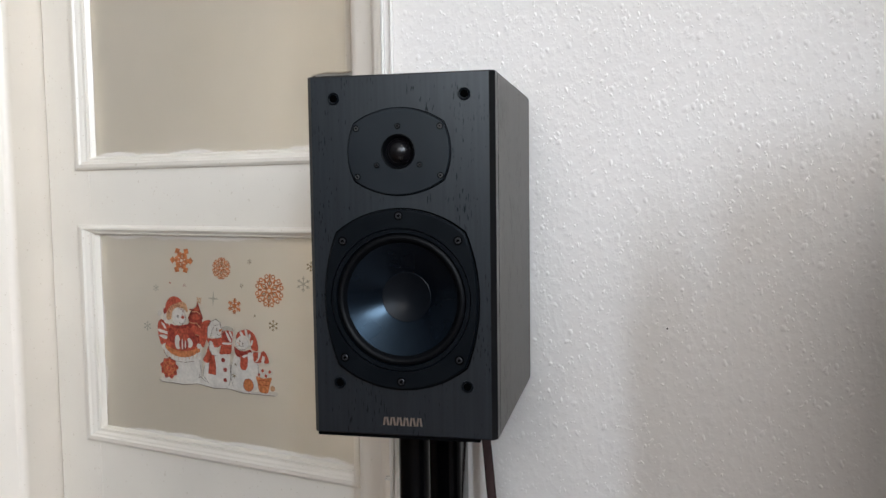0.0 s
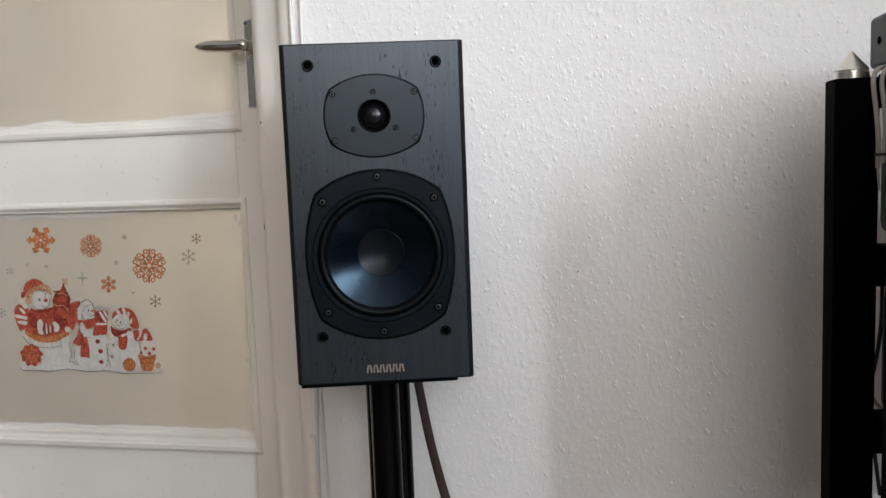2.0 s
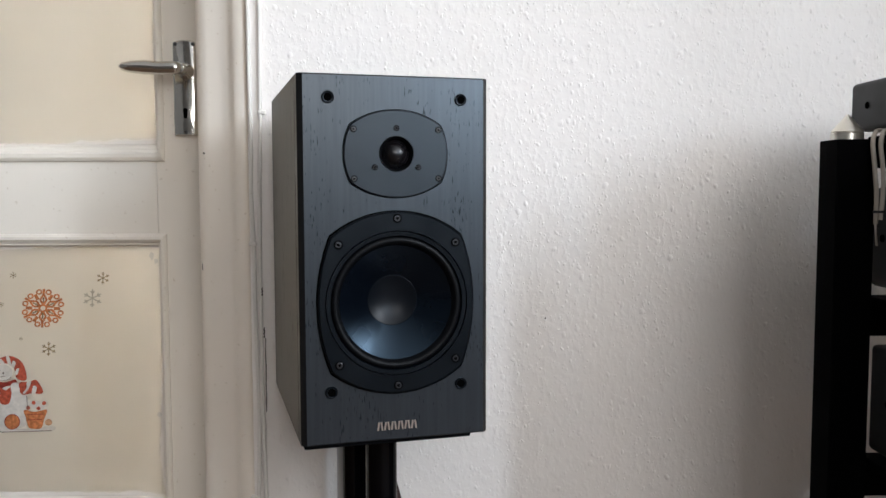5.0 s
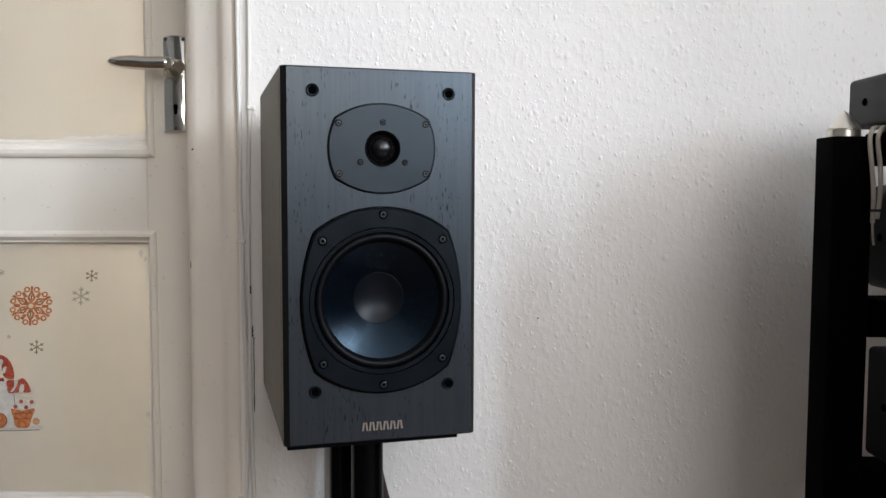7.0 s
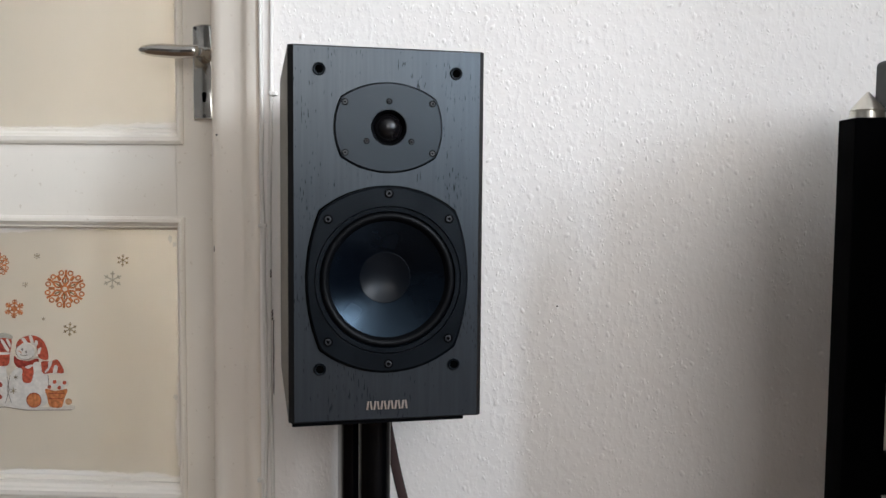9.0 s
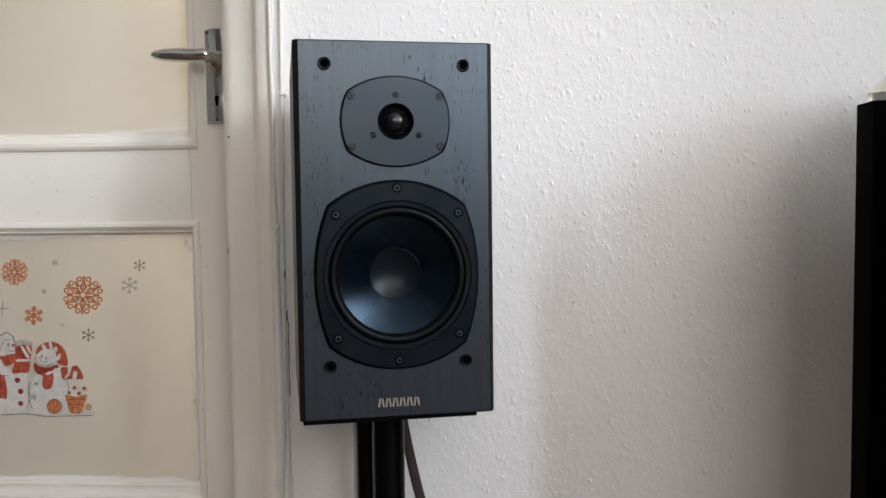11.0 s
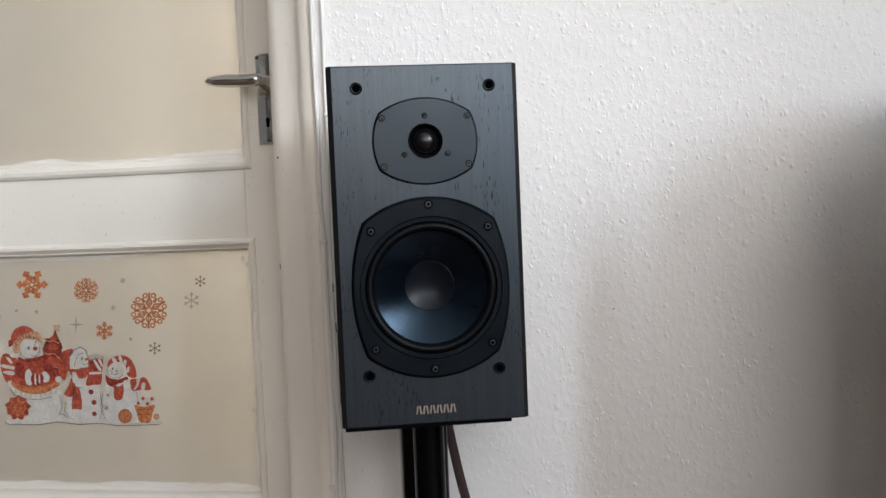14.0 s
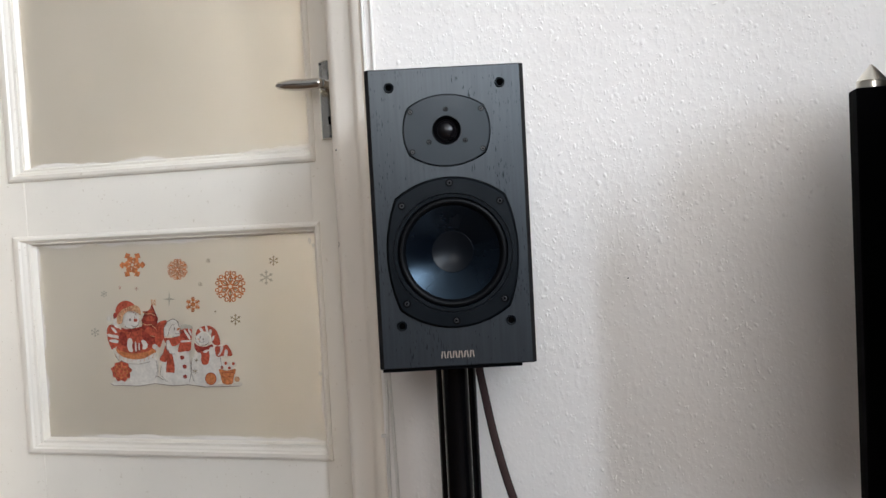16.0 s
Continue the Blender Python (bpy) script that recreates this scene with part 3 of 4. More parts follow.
def flake(u, v, r, style, turn=0.0):
    """Six-armed snow crystal of strokes, rings and lobes."""
    out = []
    for k in range(6):
        a = turn + k * math.pi / 3
        ca, sa = math.cos(a), math.sin(a)
        tip = (u + r * ca, v + r * sa)
        out.append(stroke(u, v, *tip, r * (0.16 if style != "thin" else 0.13)))
        for s, reach in ((0.55, 0.36), (0.8, 0.24)) if style != "thin" else ((0.6, 0.28),):
            for side in (-1, 1):
                b = a + side * 0.85
                p = (u + r * s * ca, v + r * s * sa)
                out.append(stroke(*p, p[0] + r * reach * math.cos(b), p[1] + r * reach * math.sin(b), r * 0.13))
        if style == "full":
            b = a + math.pi / 6
            out += rim(u + r * 0.88 * math.cos(b), v + r * 0.88 * math.sin(b), r * 0.09, r * 0.09, r * 0.08, n=10)
            out.append(stroke(u + r * 0.2 * math.cos(b), v + r * 0.2 * math.sin(b), u + r * 0.8 * math.cos(b), v + r * 0.8 * math.sin(b), r * 0.13))
    if style == "ornate":
        out = []
        for k in range(6):
            a = turn + k * math.pi / 3
            for side in (-0.26, 0.26):
                mid = (u + r * 0.46 * math.cos(a + side * 1.3), v + r * 0.46 * math.sin(a + side * 1.3))
                out.append(stroke(u + r * 0.16 * math.cos(a), v + r * 0.16 * math.sin(a), *mid, r * 0.1))
                out.append(stroke(*mid, u + r * 0.72 * math.cos(a), v + r * 0.72 * math.sin(a), r * 0.1))
                out += rim(u + r * 0.86 * math.cos(a + side), v + r * 0.86 * math.sin(a + side), r * 0.075, r * 0.075, r * 0.075, n=10)
            out.append(stroke(u + r * 0.7 * math.cos(a), v + r * 0.7 * math.sin(a), u + r * math.cos(a), v + r * math.sin(a), r * 0.12))
            b = a + math.pi / 6
            out.append(stroke(u + r * 0.5 * math.cos(b), v + r * 0.5 * math.sin(b), u + r * 0.8 * math.cos(b), v + r * 0.8 * math.sin(b), r * 0.16))
        return out + rim(u, v, r * 0.12, r * 0.12, r * 0.09, n=12)
    if style == "star":
        out = []
        for k in range(6):
            a = k * math.pi / 3
            ca, sa = math.cos(a), math.sin(a)
            for s0, s1, wide in ((0.22, 0.66, 0.23), (0.52, 1.0, 0.27)):
                mid = (s0 + s1) / 2
                out.append(poly((u + r * s0 * ca, v + r * s0 * sa), (u + r * (mid * ca - wide * sa), v + r * (mid * sa + wide * ca)),
                                (u + r * s1 * ca, v + r * s1 * sa), (u + r * (mid * ca + wide * sa), v + r * (mid * sa - wide * ca))))
            b = a + math.pi / 6
            out.append(stroke(u + r * 0.12 * ca, v + r * 0.12 * sa, u + r * 0.5 * math.cos(b), v + r * 0.5 * math.sin(b), r * 0.12))
            out.append(stroke(u + r * 0.5 * math.cos(b), v + r * 0.5 * math.sin(b), u + r * 0.66 * ca, v + r * 0.66 * sa, r * 0.11))
        return out + rim(u, v, r * 0.12, r * 0.12, r * 0.1, n=12)
    if style == "cross":
        return [poly((u - q, v), (u, v - r * 0.13), (u + q, v), (u, v + r * 0.13)) for q in (r * 0.8,)] + [poly((u, v - r), (u + r * 0.11, v), (u, v + r), (u - r * 0.11, v))]
    if style in ("full", "lobed"):
        out += rim(u, v, r * 0.5, r * 0.5, r * 0.12, n=18)
        out += rim(u, v, r * 0.2, r * 0.2, r * 0.12, n=12)
    return out


def sticker(label, layers):
    ob = thing("window_sticker", pose(0, 0, 0), label, "sticker", "stickers on the door pane")
    for i, (name, shapes, material) in enumerate(layers):
        part(name, flat_shape(shapes, STICK_Y - 0.00012 * i), material, ob)
    return ob


for u, v, r, style, material, label in (
        (360, 122, 37, "star", M_ORANGE, "orange printed snow crystal on the frosted pane"), (485, 135, 28, "ornate", M_ORANGE, "round orange printed snow crystal on the frosted pane"),
        (627, 181, 41, "ornate", M_ORANGE, "large ornate orange snow crystal on the frosted pane"), (528, 228, 20, "lobed", M_ORANGE, "small orange snow crystal on the frosted pane"),
        (720, 158, 19, "thin", M_PALE, "grey outline snow crystal on the frosted pane"), (738, 115, 13, "thin", M_OLIVE, "small olive star crystal on the frosted pane"),
        (642, 267, 15, "thin", M_OLIVE, "small olive star crystal on the frosted pane"), (463, 214, 22, "cross", M_PALE, "pale grey four-pointed star on the frosted pane"),
        (255, 305, 13, "thin", M_PALE, "pale grey star on the frosted pane"), (280, 200, 10, "thin", M_PALE, "pale grey star on the frosted pane"),
        (567, 113, 7, "thin", M_OLIVE, "tiny olive star on the frosted pane"), (547, 175, 6, "thin", M_OLIVE, "tiny olive star on the frosted pane"),
        (372, 186, 5, "thin", M_RED, "tiny red star on the frosted pane"), (325, 183, 4, "thin", M_RED, "tiny red star on the frosted pane"), (588, 247, 4, "thin", M_OLIVE, "tiny olive star on the frosted pane")):
    layers = [("crystal", flake(u, v, r, style, 0.5 if style == "thin" else math.pi / 2), material)]
    if style == "ornate":
        layers.append(("petal_print", [stroke(u + r * 0.24 * math.cos(a), v + r * 0.24 * math.sin(a), u + r * 0.56 * math.cos(a), v + r * 0.56 * math.sin(a), r * 0.07) for a in (math.pi * (0.5 + k / 3) for k in range(6))], M_OLIVE))
    sticker(label, layers)

# the winter group: three plain round figures, tree, parcels and snow, drawn on the sheet's finer grid
group_sticker = thing("window_sticker", pose(0, 0, 0), "red and white printed winter group with three snowmen", "sticker", "stickers on the door pane")
level = 0


def G(x, y):
    return S(265.3 + 0.5001 * x - 0.0028 * y, 49.5 + 0.0137 * x + 0.4820 * y)


def printed(name, material, *shapes):
    """Prints each shape as a layer of its own, over those before it."""
    global level
    for shape in shapes:
        part(name, flat_shape([shape], STICK_Y - 0.000025 * level), material, group_sticker)
        level += 1


def line_work(material, shapes):
    global level
    level += 1
    tagged(part("line_print", flat_shape(shapes, STICK_Y - 0.000025 * level), material, group_sticker), kind="stuff")
    level += 6


def gp(*xy):
    """A rounded patch through the points given."""
    pts = []
    n = len(xy)
    for i in range(n):
        p0, p1, p2, p3 = (Vector(xy[(i + k) % n]) for k in (-1, 0, 1, 2))
        for k in range(4):
            t = k / 4
            q = 0.5 * (2 * p1 + (p2 - p0) * t + (2 * p0 - 5 * p1 + 4 * p2 - p3) * t * t + (3 * p1 - p0 - 3 * p2 + p3) * t ** 3)
            pts.append(G(q.x, q.y))
    return pts


def ge(x, y, rx, ry=None, n=24):
    ry = rx if ry is None else ry
    return [G(x + rx * math.cos(2 * math.pi * k / n), y - ry * math.sin(2 * math.pi * k / n)) for k in range(n)]


def gl(w, *xy):
    """A pen line of width w along the points given."""
    out = []
    for (x0, y0), (x1, y1) in zip(xy, xy[1:]):
        d = math.hypot(x1 - x0, y1 - y0)
        nx, ny = -(y1 - y0) / d * w / 2, (x1 - x0) / d * w / 2
        out.append([G(x0 + nx, y0 + ny), G(x1 + nx, y1 + ny), G(x1 - nx, y1 - ny), G(x0 - nx, y0 - ny)])
    return out


def go(x, y, rx, ry, w, a0=0.0, a1=6.2832, n=20):
    return gl(w, *[(x + rx * math.cos(a0 + (a1 - a0) * k / n), y - ry * math.sin(a0 + (a1 - a0) * k / n)) for k in range(n + 1)])


printed("snow_print", M_WHITE, gp((80, 812), (110, 795), (180, 798), (260, 780), (345, 762), (380, 780), (470, 782), (560, 772), (660, 790), (760, 775), (796, 772), (790, 792), (700, 798), (600, 806), (520, 796), (430, 810), (330, 800), (240, 822), (150, 822), (100, 828)))
# fir tree behind the tall figure
printed("tree_print", M_DKRED, gp((302, 362), (286, 396), (250, 404), (270, 420), (244, 452), (262, 468), (240, 498), (262, 560), (350, 590), (352, 540), (330, 500), (326, 474), (338, 440), (318, 414), (336, 436), (312, 384)))
printed("branch_print", M_RED, gp((300, 384), (276, 404), (296, 412), (316, 402)), gp((290, 424), (262, 448), (292, 456), (322, 446)), gp((290, 488), (264, 512), (300, 540), (332, 520)))
line_work(M_TAN, gl(4, (252, 408), (276, 416), (300, 412), (322, 424)) + gl(4, (246, 468), (272, 478), (300, 474), (328, 498)) + gl(4, (286, 536), (316, 540), (346, 556)) + go(310, 350, 12, 13, 4, n=10) + gl(4, (296, 334), (324, 368)) + gl(4, (324, 334), (296, 368)))
# tall figure
printed("body_print", M_WHITE, gp((180, 690), (250, 684), (334, 670), (346, 730), (330, 784), (250, 796), (190, 790), (172, 740)))
printed("sack_print", M_RED, gp((52, 508), (72, 482), (108, 494), (134, 522), (124, 580), (88, 624), (68, 600), (54, 556)))
printed("stripe_print", M_WHITE, gp((56, 536), (90, 540), (128, 548), (124, 560), (86, 556), (58, 550)), gp((62, 572), (96, 566), (122, 574), (112, 586), (84, 584)), gp((74, 498), (92, 504), (108, 524), (100, 530), (84, 514)))
printed("coat_print", M_RED, gp((120, 516), (166, 504), (240, 496), (296, 536), (320, 590), (326, 632), (270, 664), (198, 676), (130, 660), (106, 622), (122, 564)))
printed("sleeve_print", M_DKRED, gp((252, 508), (296, 540), (312, 584), (288, 606), (258, 560)), gp((128, 524), (154, 530), (170, 566), (166, 600), (140, 596), (124, 566)))
printed("hem_print", M_ORANGE, gp((104, 618), (150, 634), (210, 640), (280, 626), (322, 604), (326, 634), (272, 664), (198, 676), (130, 660)))
printed("trim_print", M_WHITE, gp((92, 612), (112, 640), (150, 664), (205, 674), (268, 664), (326, 630), (334, 650), (300, 680), (240, 696), (180, 696), (124, 680), (92, 646)))
printed("mitten_print", M_WHITE, gp((172, 562), (190, 556), (202, 590), (200, 630), (178, 628), (168, 596)), gp((246, 572), (262, 562), (282, 584), (276, 610), (254, 612)))
printed("parcel_print", M_DKRED, gp((196, 590), (214, 574), (228, 590), (244, 572), (256, 594), (246, 622), (222, 630), (200, 620)))
printed("ribbon_print", M_WHITE, gp((212, 578), (218, 578), (222, 624), (214, 624)), gp((232, 584), (238, 582), (240, 616), (233, 618)))
printed("flap_print", M_WHITE, gp((84, 456), (106, 440), (126, 476), (112, 502), (92, 488)), ge(62, 450, 14, 17))
printed("head_print", M_WHITE, ge(190, 454, 46, 47))
printed("cap_print", M_RED, gp((98, 410), (112, 368), (148, 345), (186, 352), (206, 374), (160, 386), (124, 424), (112, 448)))
printed("trim_print", M_TAN, gp((112, 478), (108, 440), (130, 402), (170, 380), (212, 370), (236, 386), (242, 424), (218, 408), (186, 402), (158, 412), (142, 436), (138, 470)))
printed("tassel_print", M_DKRED, gp((88, 420), (104, 416), (106, 440), (90, 448)))
printed("scarf_print", M_DKRED, gp((136, 498), (170, 506), (208, 500), (240, 488), (244, 502), (212, 516), (168, 520), (138, 512)))
printed("bauble_print", M_RED, [G(138 + (54 + 6 * math.sin(9 * a) + 3 * math.sin(5 * a)) * math.cos(a), 745 - (56 + 6 * math.sin(9 * a)) * math.sin(a)) for a in (k * math.pi / 36 for k in range(72))])
line_work(M_ORANGE, go(138, 745, 34, 36, 5) + go(138, 745, 14, 15, 5, n=12) + sum((gl(4, (138 + 16 * math.cos(a), 745 + 16 * math.sin(a)), (138 + 50 * math.cos(a), 745 + 50 * math.sin(a))) for a in (k * math.pi / 4 for k in range(8))), []))
line_work(M_DKRED, sum((go(138 + 44 * math.cos(a), 745 + 46 * math.sin(a), 8, 8, 4, n=8) for a in (0.4 + k * math.pi / 4 for k in range(8))), []))
# middle figure
printed("body_print", M_WHITE, gp((390, 640), (430, 616), (500, 614), (520, 660), (530, 720), (520, 780), (470, 796), (400, 792), (360, 760), (362, 700)))
printed("hood_print", M_RED, gp((330, 480), (350, 456), (388, 448), (378, 482), (376, 536), (366, 562), (352, 600), (334, 584), (322, 556), (328, 520)))
printed("pompon_print", M_WHITE, ge(325, 597, 15))
printed("head_print", M_WHITE, ge(434, 502, 34, 36))
printed("scarf_print", M_RED, gp((370, 548), (410, 544), (458, 532), (474, 552), (440, 586), (396, 584)), gp((384, 586), (408, 594), (434, 690), (430, 746), (390, 742), (396, 660), (386, 680), (352, 668), (370, 630)))
printed("cap_print", M_WHITE, gp((376, 536), (374, 490), (394, 452), (424, 436), (450, 452), (458, 482), (436, 466), (416, 472), (404, 500), (396, 534)))
printed("parcel_print", M_RED, gp((460, 494), (494, 488), (526, 490), (524, 560), (520, 608), (486, 616), (452, 618), (462, 560)))
printed("wrap_print", M_DKRED, gp((470, 506), (520, 498), (522, 540), (498, 548), (474, 536)))
printed("ribbon_print", M_WHITE, gp((482, 500), (492, 498), (520, 540), (510, 546)), gp((470, 556), (520, 552), (520, 560), (470, 566)), gp((504, 494), (514, 494), (526, 520), (520, 526)))
printed("lid_print", M_PALE, gp((458, 478), (486, 466), (524, 472), (528, 490), (494, 488), (462, 496)))
printed("mitten_print", M_WHITE, gp((388, 562), (404, 560), (418, 588), (444, 604), (438, 632), (408, 630), (390, 602)))
printed("fringe_print", M_WHITE, gp((388, 740), (430, 738), (450, 752), (430, 764), (392, 766)))
printed("button_print", M_DKRED, ge(476, 650, 12, 12, 14), ge(491, 700, 12, 12, 14), ge(494, 755, 11, 11, 14))
# small figure with striped cap, parcel and basket
printed("body_print", M_WHITE, gp((536, 640), (580, 606), (640, 606), (684, 640), (690, 720), (680, 778), (610, 792), (545, 780), (524, 720)))
printed("bag_print", M_RED, gp((652, 584), (690, 578), (718, 570), (746, 624), (700, 630), (662, 634)))
printed("stripe_print", M_WHITE, gp((680, 582), (696, 576), (690, 606), (676, 630), (668, 628), (682, 604)), gp((706, 596), (720, 600), (716, 630), (702, 630)))
printed("head_print", M_WHITE, ge(586, 542, 38, 36))
printed("scarf_print", M_DKRED, gp((542, 566), (562, 580), (600, 584), (636, 570), (640, 592), (600, 604), (572, 622), (546, 602)))
printed("cap_print", M_RED, gp((548, 528), (556, 492), (600, 468), (642, 478), (668, 512), (680, 566), (660, 574), (638, 560), (634, 528), (610, 504), (576, 504)))
printed("stripe_print", M_WHITE, gp((566, 488), (578, 482), (592, 504), (580, 506)), gp((596, 472), (608, 472), (618, 508), (606, 504)), gp((624, 488), (634, 496), (628, 520), (618, 510)), gp((636, 528), (648, 520), (644, 546), (636, 548)))
printed("pouch_print", M_RED, gp((578, 610), (600, 620), (624, 608), (620, 672), (600, 684), (582, 672)))
printed("mitten_print", M_WHITE, gp((622, 592), (644, 586), (656, 618), (640, 640), (624, 624)), gp((560, 620), (578, 624), (578, 648), (562, 646)))
printed("bauble_print", M_ORANGE, ge(635, 758, 29, 33))
printed("basket_print", M_ORANGE, gp((676, 704), (718, 710), (764, 698), (756, 740), (748, 780), (722, 786), (698, 780), (686, 740)))
printed("sweet_print", M_WHITE, *[ge(684 + 15 * k, 690 - 16 * (k % 2), 11, 13, 12) for k in range(6)])
printed("sweet_print", M_RED, *[ge(692 + 20 * k, 694 - 24 * (k % 2), 8, 9, 10) for k in range(4)])
printed("sweet_print", M_TAN, ge(774, 754, 14, 15, 14))
printed("nose_print", M_RED, ge(216, 452, 11, 10, 12))
printed("nose_print", M_ORANGE, gp((446, 490), (466, 486), (450, 502)), gp((568, 544), (556, 540), (574, 554)))
# pen lines
line_work(M_LINE, [ge(185, 451, 6, 9, 10), ge(212, 436, 3, 5, 8), ge(432, 492, 4, 8, 10), ge(573, 534, 4, 6, 8), ge(590, 544, 4, 6, 8)])
line_work(M_LINE, gl(3, (194, 482), (206, 490), (222, 486)) + gl(3, (436, 516), (448, 522), (458, 514)) + gl(3, (566, 556), (580, 562), (596, 556)) + go(434, 502, 34, 36, 2.5, -1.9, 0.4)
          + gl(4, (376, 536), (374, 490), (394, 452), (424, 436), (450, 452), (458, 482)) + gl(3, (396, 534), (404, 500), (416, 472), (436, 466)) + gl(3, (388, 562), (390, 602), (408, 630), (438, 632))
          + go(190, 454, 46, 47, 2.5, -2.4, 0.3) + go(586, 542, 38, 36, 2.5, 2.4, 5.8))
line_work(M_LINE, gl(4, (80, 816), (100, 828), (150, 824), (240, 822), (330, 802), (430, 810), (520, 798), (600, 806), (700, 798), (790, 790))
          + gl(3, (330, 770), (345, 760), (362, 770), (380, 782)) + gl(2.5, (334, 672), (346, 730), (332, 770)) + gl(2.5, (364, 700), (358, 750), (400, 790)) + gl(2.5, (520, 660), (532, 720), (520, 782))
          + gl(2.5, (532, 650), (524, 720), (545, 778)) + gl(2.5, (684, 640), (692, 700)) + gl(3, (100, 646), (124, 682), (180, 698), (240, 698), (300, 682)))
line_work(M_TAN, sum((gl(3, (104 + 24 * k, 640 + 26 * math.sin(math.pi * (k + 0.6) / 9.4)), (108 + 23 * k, 662 + 28 * math.sin(math.pi * (k + 0.6) / 9.4))) for k in range(10)), []))
line_work(M_DKRED, sum((gl(3, (118 + 13 * k, 440 - 60 * math.sin(math.pi * (k + 1) / 11)), (132 + 10.5 * k, 452 - 50 * math.sin(math.pi * (k + 1) / 11))) for k in range(9)), [])
          + gl(4, (150, 360), (124, 392)) + gl(4, (344, 470), (340, 520)) + gl(4, (360, 474), (354, 540)) + gl(3, (402, 610), (414, 690)) + gl(3, (690, 722), (754, 718)) + gl(3, (694, 746), (750, 742)) + gl(3, (196, 520), (184, 552)) + gl(3, (226, 516), (244, 556)) + go(635, 758, 29, 33, 3))
line_work(M_OLIVE, sum((gl(3, (550 + 14 * math.cos(a), 722 + 15 * math.sin(a)), (550 - 14 * math.cos(a), 722 - 15 * math.sin(a))) + gl(2.5, (556 + 10 * math.cos(a), 660 + 10 * math.sin(a)), (556 - 10 * math.cos(a), 660 - 10 * math.sin(a))) for a in (0.4, 1.45, 2.5)), []))


# ---- painted cables along the door frame ----
def wall_cable(points, label):
    ob = thing("wall_cable", pose(0, 0, 0), label, "cable", "cables beside the door")
    part("cord", tube(points, 0.0032, 8), M_CABLE_W, ob, smooth=60)
    return ob


def wander(x, seed, drift):
    rng = random.Random(seed)
    return [(x + drift(z) + rng.uniform(-0.0008, 0.0008), 1.1435 - 0.001 * rng.random(), z) for z in [0.02 + 0.085 * k for k in range(31)]]


cable_a = wall_cable(wander(-0.6945, 1, lambda z: 0.0055 * max(0, 1 - abs(z - 0.55) / 0.3) - 0.001), "thin white painted-over cable tacked beside the door frame")
cable_b = wall_cable(wander(-0.6835, 2, lambda z: 0.003 * math.sin(z * 7) + 0.001), "thin white painted-over cable tacked to the wallpaper")
# Thin dark strips stand in for the shadow gaps between the two cables.
for x, z0, z1, w in ((-0.6815, 0.712, 0.724, 0.0013), (-0.6795, 0.648, 0.664, 0.0014), (-0.6778, 0.535, 0.648, 0.0007)):
    n = 8
    left = [(x - w * (0.5 + 0.5 * math.sin(2.3 * k)) - 0.0003, z0 + (z1 - z0) * k / n) for k in range(n + 1)]
    right = [(x + w * (0.5 + 0.5 * math.cos(1.9 * k)) + 0.0003, z1 - (z1 - z0) * k / n) for k in range(n + 1)]
    part("cable_gap_shade", flat_shape([[left[k], right[n - k], right[n - k - 1], left[k + 1]] for k in range(n)], 1.1389), M_SPECK_SHADE, cable_b, "thin dark strip painted for the shadow gap between the cables")
for host, x, z in ((cable_b, -0.6780, 0.984), (cable_a, -0.6945, 0.789), (cable_a, -0.6985, 0.402), (cable_b, -0.679, 1.32)):
    clip = part("cable_clip", box(x - 0.006, x + 0.006, 1.1385, 1.1465, z - 0.003, z + 0.003, 0.0015), M_CABLE_W, host)
    part("nail", lathe([(0.002, 0), (0.002, 0.002), (0, 0.0026)], x - 0.003, z, 10, "y", 1.1385), M_CABLE_W, clip)


